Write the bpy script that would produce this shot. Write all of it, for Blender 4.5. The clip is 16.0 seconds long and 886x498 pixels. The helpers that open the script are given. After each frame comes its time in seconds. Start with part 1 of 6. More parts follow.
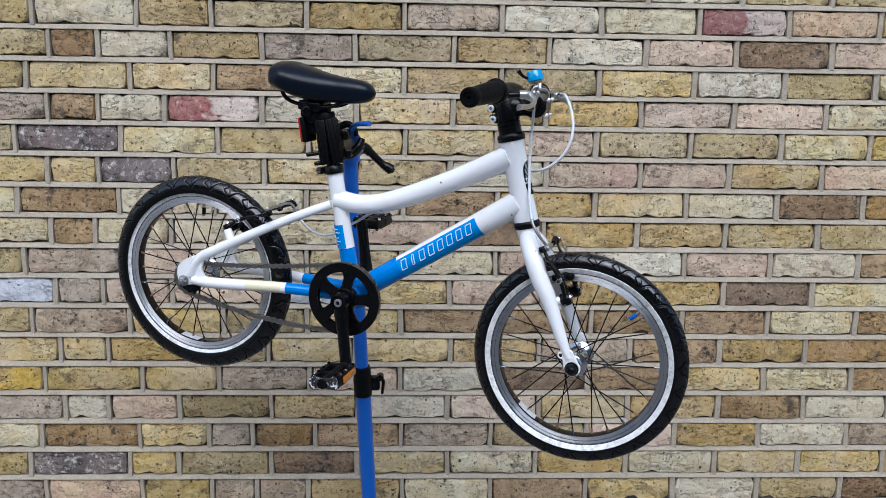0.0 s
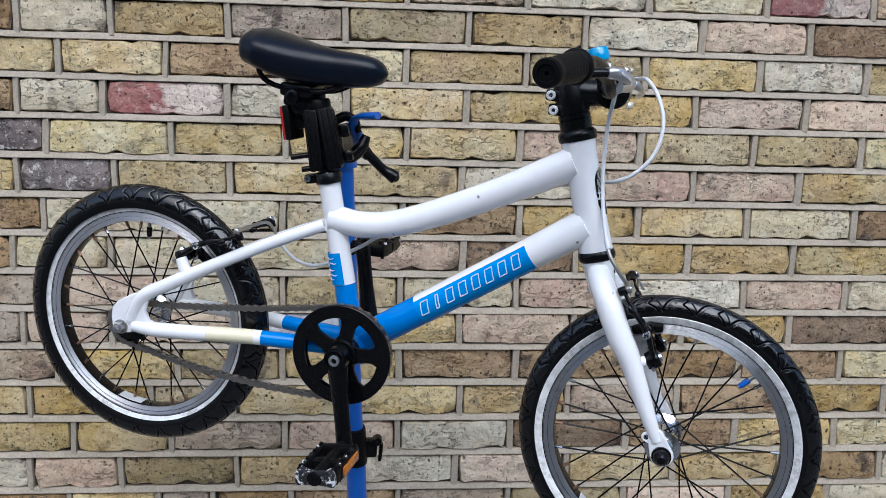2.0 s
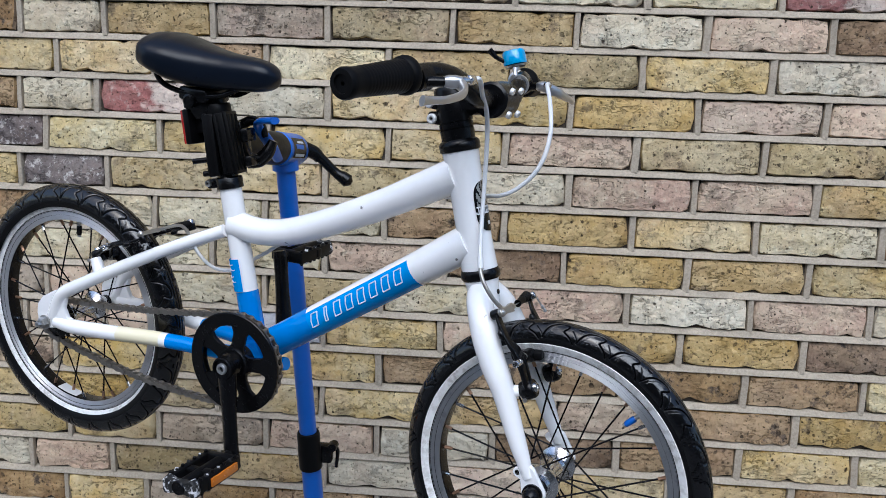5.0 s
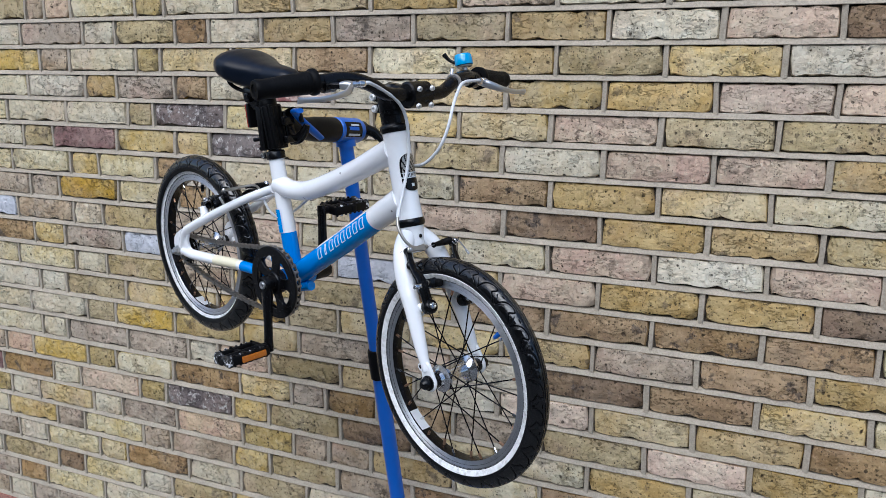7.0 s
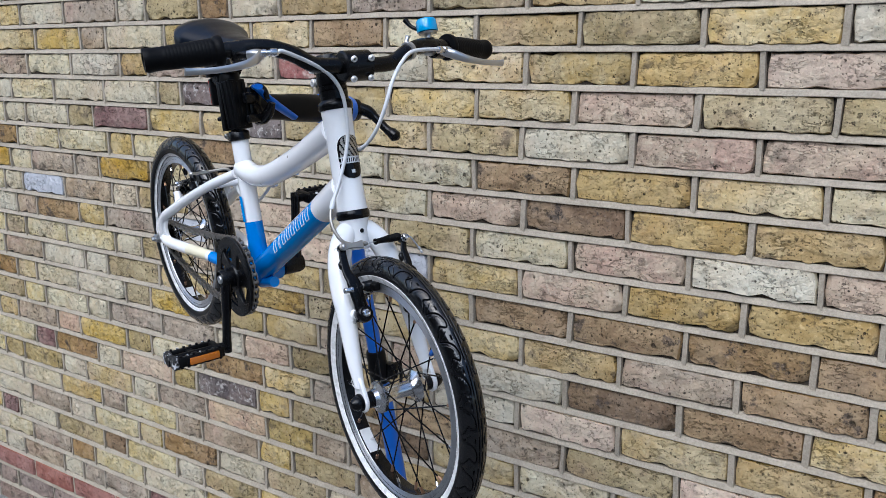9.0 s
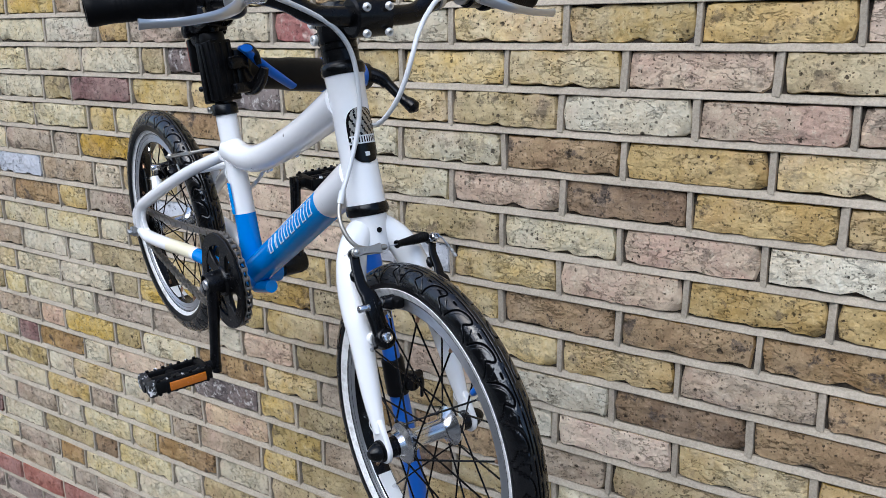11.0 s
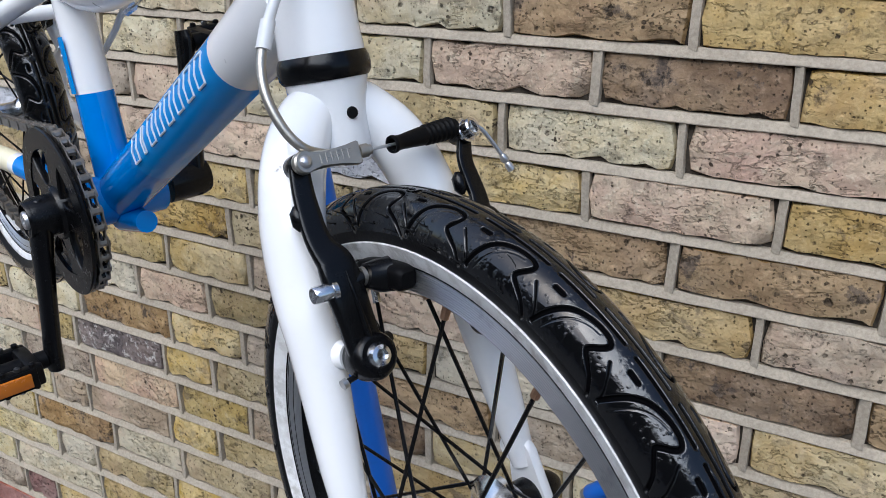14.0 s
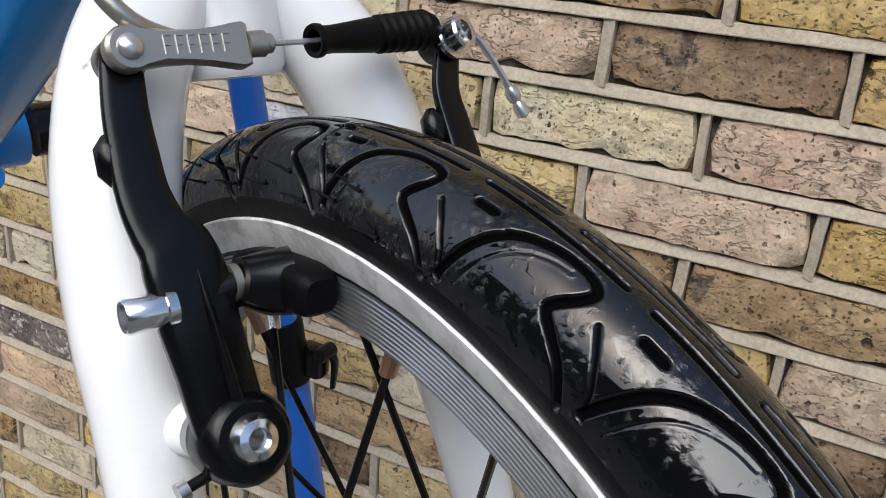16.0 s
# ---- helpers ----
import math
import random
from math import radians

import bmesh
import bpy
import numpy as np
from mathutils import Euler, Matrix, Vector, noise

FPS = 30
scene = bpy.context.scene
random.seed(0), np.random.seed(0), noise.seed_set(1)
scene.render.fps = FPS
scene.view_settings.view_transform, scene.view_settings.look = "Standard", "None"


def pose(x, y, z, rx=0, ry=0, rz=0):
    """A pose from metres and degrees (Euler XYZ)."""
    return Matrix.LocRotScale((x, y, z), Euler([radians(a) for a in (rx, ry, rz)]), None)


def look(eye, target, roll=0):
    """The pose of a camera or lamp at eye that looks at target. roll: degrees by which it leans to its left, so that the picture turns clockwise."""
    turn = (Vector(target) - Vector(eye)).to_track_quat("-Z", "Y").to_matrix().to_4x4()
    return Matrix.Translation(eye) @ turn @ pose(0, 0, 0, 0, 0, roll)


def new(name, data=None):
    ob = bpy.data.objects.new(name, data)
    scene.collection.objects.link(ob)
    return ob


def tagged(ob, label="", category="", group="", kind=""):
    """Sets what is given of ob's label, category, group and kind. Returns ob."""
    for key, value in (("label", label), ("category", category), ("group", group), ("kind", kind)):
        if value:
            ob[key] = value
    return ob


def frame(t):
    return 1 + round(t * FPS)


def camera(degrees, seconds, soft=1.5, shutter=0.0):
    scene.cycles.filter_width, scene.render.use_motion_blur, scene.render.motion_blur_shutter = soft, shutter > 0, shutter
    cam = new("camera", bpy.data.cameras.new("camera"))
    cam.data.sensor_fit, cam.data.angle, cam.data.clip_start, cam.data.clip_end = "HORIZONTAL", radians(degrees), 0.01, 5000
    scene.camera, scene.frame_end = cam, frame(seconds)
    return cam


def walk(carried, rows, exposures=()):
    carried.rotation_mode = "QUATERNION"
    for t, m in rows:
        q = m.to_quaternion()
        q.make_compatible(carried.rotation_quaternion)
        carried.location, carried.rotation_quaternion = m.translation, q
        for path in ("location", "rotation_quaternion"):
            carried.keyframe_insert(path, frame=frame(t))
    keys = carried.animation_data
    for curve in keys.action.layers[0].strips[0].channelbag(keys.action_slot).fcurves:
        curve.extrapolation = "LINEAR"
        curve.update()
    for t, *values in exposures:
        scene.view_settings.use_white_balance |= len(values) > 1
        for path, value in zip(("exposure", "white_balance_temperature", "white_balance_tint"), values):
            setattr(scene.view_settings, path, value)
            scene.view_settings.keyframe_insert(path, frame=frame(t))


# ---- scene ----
cam = camera(54.0, 16.0, 0.4)
PATH = [
    (0, (-0.47, -2.151, 1.52), (-0.386, -0.175, 1.22), 0.8),
    (0.5, (-0.489, -2.054, 1.519), (-0.407, -0.077, 1.225), 0.9),
    (1, (-0.528, -1.927, 1.516), (-0.442, 0.048, 1.211), 0.8),
    (1.5, (-0.543, -1.812, 1.51), (-0.396, 0.16, 1.214), 0.8),
    (2, (-0.55, -1.729, 1.499), (-0.377, 0.242, 1.212), 1.4),
    (2.5, (-0.543, -1.711, 1.492), (-0.374, 0.259, 1.189), 1.5),
    (3, (-0.527, -1.715, 1.492), (-0.363, 0.256, 1.189), 1.5),
    (3.5, (-0.518, -1.719, 1.494), (-0.358, 0.251, 1.187), 1.5),
    (4, (-0.484, -1.689, 1.5), (-0.332, 0.281, 1.193), 1.5),
    (4.2, (-0.45, -1.654, 1.51), (-0.326, 0.319, 1.203), 1.4),
    (6.3, (0.221, -1.771, 1.56), (-0.526, 0.045, 1.18), 1.8),
    (6.5, (0.275, -1.793, 1.571), (-0.526, -0.002, 1.184), 1.1),
    (7, (0.365, -1.897, 1.568), (-0.459, -0.117, 1.181), 0.6),
    (7.5, (0.471, -1.951, 1.575), (-0.437, -0.214, 1.178), -0.2),
    (8, (0.552, -1.839, 1.568), (-0.458, -0.157, 1.177), 0.2),
    (8.2, (0.576, -1.785, 1.565), (-0.494, -0.142, 1.171), 1.3),
    (10.3, (0.336, -1.399, 1.535), (-0.75, 0.211, 1.057), -0.8),
    (10.5, (0.332, -1.396, 1.535), (-0.756, 0.213, 1.056), -0.7),
    (11, (0.328, -1.388, 1.531), (-0.763, 0.213, 1.035), -0.6),
    (11.5, (0.328, -1.387, 1.532), (-0.768, 0.21, 1.033), -0.5),
    (12, (0.324, -1.37, 1.522), (-0.772, 0.219, 0.997), -0.4),
    (12.5, (0.319, -1.319, 1.494), (-0.797, 0.233, 0.907), -0.1),
    (13, (0.274, -1.237, 1.456), (-0.888, 0.245, 0.784), 1.0),
    (13.5, (0.12, -1.132, 1.427), (-0.97, 0.397, 0.741), 0.9),
    (14, (0.005, -1.019, 1.407), (-0.915, 0.612, 0.705), 0.4),
    (14.5, (-0.0714, -0.8937, 1.3646), (-0.944, 0.764, 0.664), 2.9),
    (15, (-0.0957, -0.8574, 1.3392), (-0.942, 0.816, 0.641), 4.5),
    (15.5, (-0.0897, -0.8564, 1.3382), (-0.94, 0.816, 0.646), 4.6),
    (16, (-0.0797, -0.8614, 1.3382), (-0.932, 0.809, 0.641), 5.2),
]
walk(cam, [(t, look(eye, target, roll)) for t, eye, target, roll in PATH], [(0.0, 0.23, 5620.0, 7.8), (8.0, 0.23, 5610.0, 7.6), (10.5, 0.35, 5640.0, 7.6), (13.0, 0.33, 5700.0, 7.6), (14.0, 0.30, 5780.0, 7.8), (14.8, 0.40, 6200.0, 8.0), (16.0, 0.42, 6350.0, 8.0)])

# ---- light: an overcast street, sky above and in front of the wall ----
world = bpy.data.worlds.new("world")
scene.world = world
world.use_nodes = True
wn = world.node_tree
wn.nodes.clear()
sky = wn.nodes.new("ShaderNodeTexSky")
sky.sky_type = "NISHITA"
sky.sun_disc = False
sky.sun_elevation, sky.sun_rotation = radians(52), radians(200)
sky.air_density, sky.dust_density, sky.ozone_density = 1.0, 3.0, 1.2
back = wn.nodes.new("ShaderNodeBackground")
back.inputs["Strength"].default_value = 0.15
wout = wn.nodes.new("ShaderNodeOutputWorld")
wn.links.new(sky.outputs["Color"], back.inputs["Color"])
wn.links.new(back.outputs["Background"], wout.inputs["Surface"])
sun = new("sun", bpy.data.lights.new("sun", "SUN"))
sun.data.energy, sun.data.angle, sun.data.color = 1.75, radians(48), (1.0, 0.985, 0.965)
sun.matrix_world = look((0.6, -3.4, 4.7), (-0.4, 0.0, 0.9))


# ---- materials ----
def nodes_of(name):
    m = bpy.data.materials.new(name)
    m.use_nodes = True
    t = m.node_tree
    return m, t, t.nodes["Principled BSDF"]


def add(t, kind, **values):
    n = t.nodes.new(kind)
    for k, v in values.items():
        n.inputs[k.replace("_", " ")].default_value = v
    return n


def mix(t, fac, a, b, blend="MIX"):
    n = t.nodes.new("ShaderNodeMix")
    n.data_type, n.blend_type = "RGBA", blend
    for sock, v in ((n.inputs[0], fac), (n.inputs[6], a), (n.inputs[7], b)):
        if isinstance(v, bpy.types.NodeSocket):
            t.links.new(v, sock)
        else:
            sock.default_value = v if not isinstance(v, tuple) else (*v, 1)[:4]
    return n.outputs[2]


def ramp(t, src, stops):
    n = t.nodes.new("ShaderNodeValToRGB")
    e = n.color_ramp.elements
    while len(e) < len(stops):
        e.new(0.5)
    for el, (p, c) in zip(e, stops):
        el.position = p
        el.color = (c, c, c, 1) if not isinstance(c, tuple) else (*c, 1)
    t.links.new(src, n.inputs[0])
    return n.outputs[0]


def place(t, world_space=True):
    if world_space:
        return t.nodes.new("ShaderNodeNewGeometry").outputs["Position"]
    return t.nodes.new("ShaderNodeTexCoord").outputs["Object"]


def noise_tex(t, vec, scale, detail=4.0, rough=0.55):
    n = add(t, "ShaderNodeTexNoise", Scale=scale, Detail=detail, Roughness=rough)
    t.links.new(vec, n.inputs["Vector"])
    return n.outputs["Fac"]


def bump(t, bsdf, height, strength, dist):
    n = add(t, "ShaderNodeBump", Strength=strength, Distance=dist)
    t.links.new(height, n.inputs["Height"])
    t.links.new(n.outputs["Normal"], bsdf.inputs["Normal"])
    return n


def math_node(t, op, a, b=None, clamp=False):
    n = t.nodes.new("ShaderNodeMath")
    n.operation, n.use_clamp = op, clamp
    for sock, v in zip(n.inputs, (a, b)):
        if isinstance(v, bpy.types.NodeSocket):
            t.links.new(v, sock)
        elif v is not None:
            sock.default_value = v
    return n.outputs[0]


def pitting(t, pos, scale, least, most, power=3.0):
    """Blow holes of uneven size in the wall's face: 1 inside a hole."""
    face = t.nodes.new("ShaderNodeVectorMath")
    face.operation = "MULTIPLY"
    face.inputs[1].default_value = (1.0, 0.15, 1.0)
    t.links.new(pos, face.inputs[0])
    v = add(t, "ShaderNodeTexVoronoi", Scale=scale, Randomness=1.0)
    t.links.new(face.outputs[0], v.inputs["Vector"])
    sep = t.nodes.new("ShaderNodeSeparateColor")
    t.links.new(v.outputs["Color"], sep.inputs[0])
    size = math_node(t, "POWER", sep.outputs[0], power)
    mr = add(t, "ShaderNodeMapRange", To_Min=least, To_Max=most)
    t.links.new(size, mr.inputs["Value"])
    ragged = math_node(t, "ADD", v.outputs["Distance"], math_node(t, "MULTIPLY", math_node(t, "SUBTRACT", noise_tex(t, pos, scale * 2.2, 3), 0.5), 0.7))
    return math_node(t, "MULTIPLY", math_node(t, "SUBTRACT", mr.outputs["Result"], ragged), 10.0, True)


def brick_material(name, base, second, burn=0.45, flush=0.3, blotch=None, pits=0.25, grey=0.22, halves=False):
    """Stock brick: two clay colours, greyed and rosy patches, burnt clinker, blow holes, drag marks and a rough face;
    the shade in holes and creases is put into the colour; blotch: flaked whitewash.
    """
    m, t, b = nodes_of(name)
    geo = t.nodes.new("ShaderNodeNewGeometry")
    pos = geo.outputs["Position"]
    rnd = t.nodes.new("ShaderNodeObjectInfo").outputs["Random"]
    col = mix(t, ramp(t, noise_tex(t, pos, 11, 6, 0.66), [(0.42, 0.0), (0.58, 1.0)]), base, second)
    if halves:
        sep = t.nodes.new("ShaderNodeSeparateXYZ")
        t.links.new(place(t, False), sep.inputs[0])
        along = math_node(t, "ADD", sep.outputs[0], math_node(t, "MULTIPLY", math_node(t, "SUBTRACT", noise_tex(t, pos, 22, 4), 0.5), 0.16))
        col = mix(t, math_node(t, "MULTIPLY", math_node(t, "ADD", along, 0.012), 40.0, True), base, second)
    hue = t.nodes.new("ShaderNodeHueSaturation")
    for src, sock, lo, hi in ((rnd, "Value", 0.82, 1.20), (geo.outputs["Random Per Island"], "Saturation", 0.85, 1.18)):
        mr = add(t, "ShaderNodeMapRange", To_Min=lo, To_Max=hi)
        t.links.new(src, mr.inputs["Value"])
        t.links.new(mr.outputs["Result"], hue.inputs[sock])
    t.links.new(col, hue.inputs["Color"])
    col = hue.outputs["Color"]
    ash = math_node(t, "MULTIPLY", ramp(t, noise_tex(t, pos, 8.7, 5, 0.62), [(0.50, 0.0), (0.63, 1.0)]), grey)
    col = mix(t, ash, col, tuple(0.5 * c + 0.5 * d for c, d in zip(base, (0.50, 0.455, 0.40))))
    rosy = math_node(t, "MULTIPLY", ramp(t, noise_tex(t, pos, 6.3, 4, 0.55), [(0.53, 0.0), (0.64, 1.0)]), flush)
    col = mix(t, rosy, col, (0.52, 0.33, 0.26))
    coarse = noise_tex(t, pos, 64, 7, 0.74)
    col = mix(t, ramp(t, coarse, [(0.32, 0.66), (0.44, 0.0)]), col, tuple(c * 0.34 for c in base))
    col = mix(t, ramp(t, coarse, [(0.54, 0.0), (0.72, 0.55)]), col, tuple(min(0.80, c * 1.25 + 0.13) for c in second))
    lump = ramp(t, noise_tex(t, pos, 15.5, 8, 0.74), [(0.555, 0.0), (0.61, 1.0)])
    clinker = mix(t, ramp(t, coarse, [(0.42, 0.0), (0.62, 1.0)]), (0.050, 0.043, 0.040), (0.20, 0.150, 0.11))
    col = mix(t, math_node(t, "MULTIPLY", lump, burn), col, clinker)
    if blotch:
        col = mix(t, ramp(t, noise_tex(t, pos, 52, 8, 0.76), [(0.535, 0.0), (0.590, 1.0)]), col, blotch)
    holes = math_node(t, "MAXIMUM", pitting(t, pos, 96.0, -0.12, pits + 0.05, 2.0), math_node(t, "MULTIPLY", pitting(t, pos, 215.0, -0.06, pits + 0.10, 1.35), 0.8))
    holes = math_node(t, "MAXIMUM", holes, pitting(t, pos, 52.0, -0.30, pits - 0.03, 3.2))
    squash = t.nodes.new("ShaderNodeVectorMath")
    squash.operation = "MULTIPLY"
    squash.inputs[1].default_value = (9.0, 9.0, 22.0)
    t.links.new(pos, squash.inputs[0])
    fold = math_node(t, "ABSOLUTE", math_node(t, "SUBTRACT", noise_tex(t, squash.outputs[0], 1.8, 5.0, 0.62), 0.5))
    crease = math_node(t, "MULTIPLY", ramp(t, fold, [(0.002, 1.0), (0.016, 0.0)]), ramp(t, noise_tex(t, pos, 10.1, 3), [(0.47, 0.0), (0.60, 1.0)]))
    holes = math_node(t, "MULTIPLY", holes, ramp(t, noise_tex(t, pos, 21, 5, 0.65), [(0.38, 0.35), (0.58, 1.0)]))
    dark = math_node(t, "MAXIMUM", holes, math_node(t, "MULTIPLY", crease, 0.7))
    # shade inside creases and blow holes, painted into the base colour
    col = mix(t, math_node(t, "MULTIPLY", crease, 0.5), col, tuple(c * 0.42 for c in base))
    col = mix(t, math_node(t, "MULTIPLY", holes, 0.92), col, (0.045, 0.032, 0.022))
    t.links.new(col, b.inputs["Base Color"])
    b.inputs["Roughness"].default_value = 0.93
    b.inputs["Specular IOR Level"].default_value = 0.2
    drag = noise_tex(t, pos, 33, 3, 0.5)
    hgt = math_node(t, "SUBTRACT", math_node(t, "ADD", math_node(t, "MULTIPLY", coarse, 0.35), math_node(t, "MULTIPLY", drag, 1.5)), math_node(t, "MULTIPLY", dark, 0.8))
    bump(t, b, hgt, 0.9, 0.009)
    return m


def grainy(name, base, dark, scale, rough, strength=0.5, dist=0.003, fine=220):
    m, t, b = nodes_of(name)
    pos = place(t)
    a = ramp(t, noise_tex(t, pos, scale, 5), [(0.35, 0.0), (0.68, 1.0)])
    col = mix(t, a, dark, base)
    f = noise_tex(t, pos, fine, 4, 0.7)
    col = mix(t, ramp(t, f, [(0.32, 0.7), (0.62, 1.0)]), (0.0, 0.0, 0.0), col)
    t.links.new(col, b.inputs["Base Color"])
    b.inputs["Roughness"].default_value = rough
    b.inputs["Specular IOR Level"].default_value = 0.3
    bump(t, b, f, strength, dist)
    return m


def smooth_mat(name, color, rough, metal=0.0, coat=0.0, dirt=0.0, dirt_color=(0.12, 0.1, 0.08), grain=0.0, spec=0.5, scale=45, specks=False):
    """Paint, plastic or metal with faint uneven gloss, a little dirt and fine relief."""
    m, t, b = nodes_of(name)
    pos = place(t, False)
    n = noise_tex(t, pos, scale, 5, 0.65)
    if dirt:
        d = ramp(t, n, [(0.55, 0.0), (0.78 if dirt < 1 else 0.60, dirt)])
        col = mix(t, d, color, dirt_color)
    else:
        col = mix(t, ramp(t, n, [(0.3, 0.0), (0.7, 1.0)]), tuple(c * 0.93 for c in color), color)
    if specks:
        col = mix(t, math_node(t, "MULTIPLY", pitting(t, pos, 75.0, -0.40, 0.17, 4.0), 0.8), col, (0.06, 0.05, 0.045))
    t.links.new(col, b.inputs["Base Color"])
    mr = add(t, "ShaderNodeMapRange", To_Min=max(0.02, rough * 0.8), To_Max=min(1.0, rough * 1.25))
    t.links.new(noise_tex(t, pos, 160, 3), mr.inputs["Value"])
    t.links.new(mr.outputs["Result"], b.inputs["Roughness"])
    b.inputs["Metallic"].default_value = metal
    b.inputs["Coat Weight"].default_value = coat
    b.inputs["Coat Roughness"].default_value = 0.06
    b.inputs["Specular IOR Level"].default_value = spec
    if grain:
        bump(t, b, noise_tex(t, pos, 700, 3), grain, 0.0005)
    return m


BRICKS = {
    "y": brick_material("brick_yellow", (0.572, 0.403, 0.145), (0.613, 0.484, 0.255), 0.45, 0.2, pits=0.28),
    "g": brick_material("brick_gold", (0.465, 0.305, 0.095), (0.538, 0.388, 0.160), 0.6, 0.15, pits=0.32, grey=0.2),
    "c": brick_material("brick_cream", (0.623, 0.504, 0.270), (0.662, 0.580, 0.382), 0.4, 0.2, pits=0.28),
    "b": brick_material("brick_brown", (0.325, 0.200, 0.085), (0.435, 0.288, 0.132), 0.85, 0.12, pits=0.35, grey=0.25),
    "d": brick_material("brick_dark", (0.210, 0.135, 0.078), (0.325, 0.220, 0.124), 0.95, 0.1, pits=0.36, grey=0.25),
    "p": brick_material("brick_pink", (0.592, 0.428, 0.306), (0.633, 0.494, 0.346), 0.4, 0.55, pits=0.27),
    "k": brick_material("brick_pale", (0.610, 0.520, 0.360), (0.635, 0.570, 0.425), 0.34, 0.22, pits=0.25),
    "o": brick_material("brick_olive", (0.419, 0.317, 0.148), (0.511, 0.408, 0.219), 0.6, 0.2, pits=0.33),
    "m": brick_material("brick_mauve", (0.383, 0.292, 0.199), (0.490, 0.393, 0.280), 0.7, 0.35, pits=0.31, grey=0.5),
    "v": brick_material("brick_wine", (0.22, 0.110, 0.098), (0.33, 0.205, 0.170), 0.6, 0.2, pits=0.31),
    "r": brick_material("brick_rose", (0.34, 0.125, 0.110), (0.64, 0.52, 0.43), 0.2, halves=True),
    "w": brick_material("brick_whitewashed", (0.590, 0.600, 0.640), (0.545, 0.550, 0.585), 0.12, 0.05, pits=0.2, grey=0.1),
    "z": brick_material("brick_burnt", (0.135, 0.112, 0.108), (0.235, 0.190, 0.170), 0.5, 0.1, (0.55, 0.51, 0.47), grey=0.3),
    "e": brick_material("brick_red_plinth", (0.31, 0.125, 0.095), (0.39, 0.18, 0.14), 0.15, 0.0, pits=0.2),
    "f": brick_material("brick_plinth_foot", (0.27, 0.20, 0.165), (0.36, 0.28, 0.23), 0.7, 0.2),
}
MORTAR = grainy("mortar", (0.520, 0.450, 0.350), (0.415, 0.358, 0.278), 13, 0.95, 0.6, 0.0016)
# mortar of the recessed slab, its colour darkened to stand for joint shadow
SHADE_MORTAR = grainy("joint_shade_mortar", (0.105, 0.088, 0.068), (0.045, 0.037, 0.030), 60, 0.95, 0.8, 0.003)
# for the added, unseen facade; kept dark so that it darkens reflections
FACADE = grainy("unseen_facade", (0.20, 0.165, 0.125), (0.14, 0.115, 0.09), 3, 0.9, 0.5, 0.004, 40)
CEMENT = grainy("cement_fillet", (0.50, 0.48, 0.43), (0.24, 0.23, 0.21), 26, 0.95, 1.0, 0.008, 160)
def asphalt():
    """Dark bitumen with pale chippings and dusty patches."""
    m, t, b = nodes_of("asphalt")
    pos = place(t)
    col = mix(t, ramp(t, noise_tex(t, pos, 38, 6, 0.7), [(0.38, 0.0), (0.62, 1.0)]), (0.050, 0.052, 0.054), (0.19, 0.188, 0.182))
    v = add(t, "ShaderNodeTexVoronoi", Scale=85.0, Randomness=1.0)
    t.links.new(pos, v.inputs["Vector"])
    sep = t.nodes.new("ShaderNodeSeparateColor")
    t.links.new(v.outputs["Color"], sep.inputs[0])
    chip = math_node(t, "MULTIPLY", ramp(t, v.outputs["Distance"], [(0.30, 1.0), (0.42, 0.0)]), ramp(t, sep.outputs[0], [(0.30, 0.0), (1.0, 0.95)]))
    col = mix(t, chip, col, (0.40, 0.39, 0.37))
    t.links.new(col, b.inputs["Base Color"])
    b.inputs["Roughness"].default_value = 0.85
    b.inputs["Specular IOR Level"].default_value = 0.3
    bump(t, b, math_node(t, "ADD", chip, noise_tex(t, pos, 70, 5, 0.7)), 1.0, 0.006)
    return m


ASPHALT = asphalt()

WHITE = smooth_mat("frame_white", (0.93, 0.93, 0.935), 0.22, coat=0.6, dirt=0.10, dirt_color=(0.5, 0.47, 0.42), specks=True)
BLUE = smooth_mat("frame_blue", (0.002, 0.215, 0.70), 0.15, coat=0.15, dirt=0.12, dirt_color=(0.004, 0.09, 0.32), spec=0.42)
CYAN = smooth_mat("decal_blue", (0.002, 0.27, 0.75), 0.20, coat=0.0, dirt=0.15, dirt_color=(0.006, 0.18, 0.55), spec=0.42)
DECAL = smooth_mat("decal_outline", (0.70, 0.80, 0.90), 0.3, coat=0.4)
LEVER = smooth_mat("lever_alloy", (0.58, 0.58, 0.59), 0.30, metal=0.85, dirt=0.2, dirt_color=(0.5, 0.5, 0.5))
BLACK = smooth_mat("black_alloy", (0.0025, 0.0025, 0.003), 0.25, dirt=0.15, dirt_color=(0.009, 0.0088, 0.0085), spec=0.28)
PLASTIC = smooth_mat("black_plastic", (0.003, 0.003, 0.0035), 0.40, dirt=0.2, dirt_color=(0.010, 0.010, 0.010), grain=0.15, spec=0.16)
RUBBER = smooth_mat("grip_rubber", (0.003, 0.003, 0.0035), 0.50, dirt=0.25, dirt_color=(0.009, 0.0088, 0.0085), grain=0.2, spec=0.11)
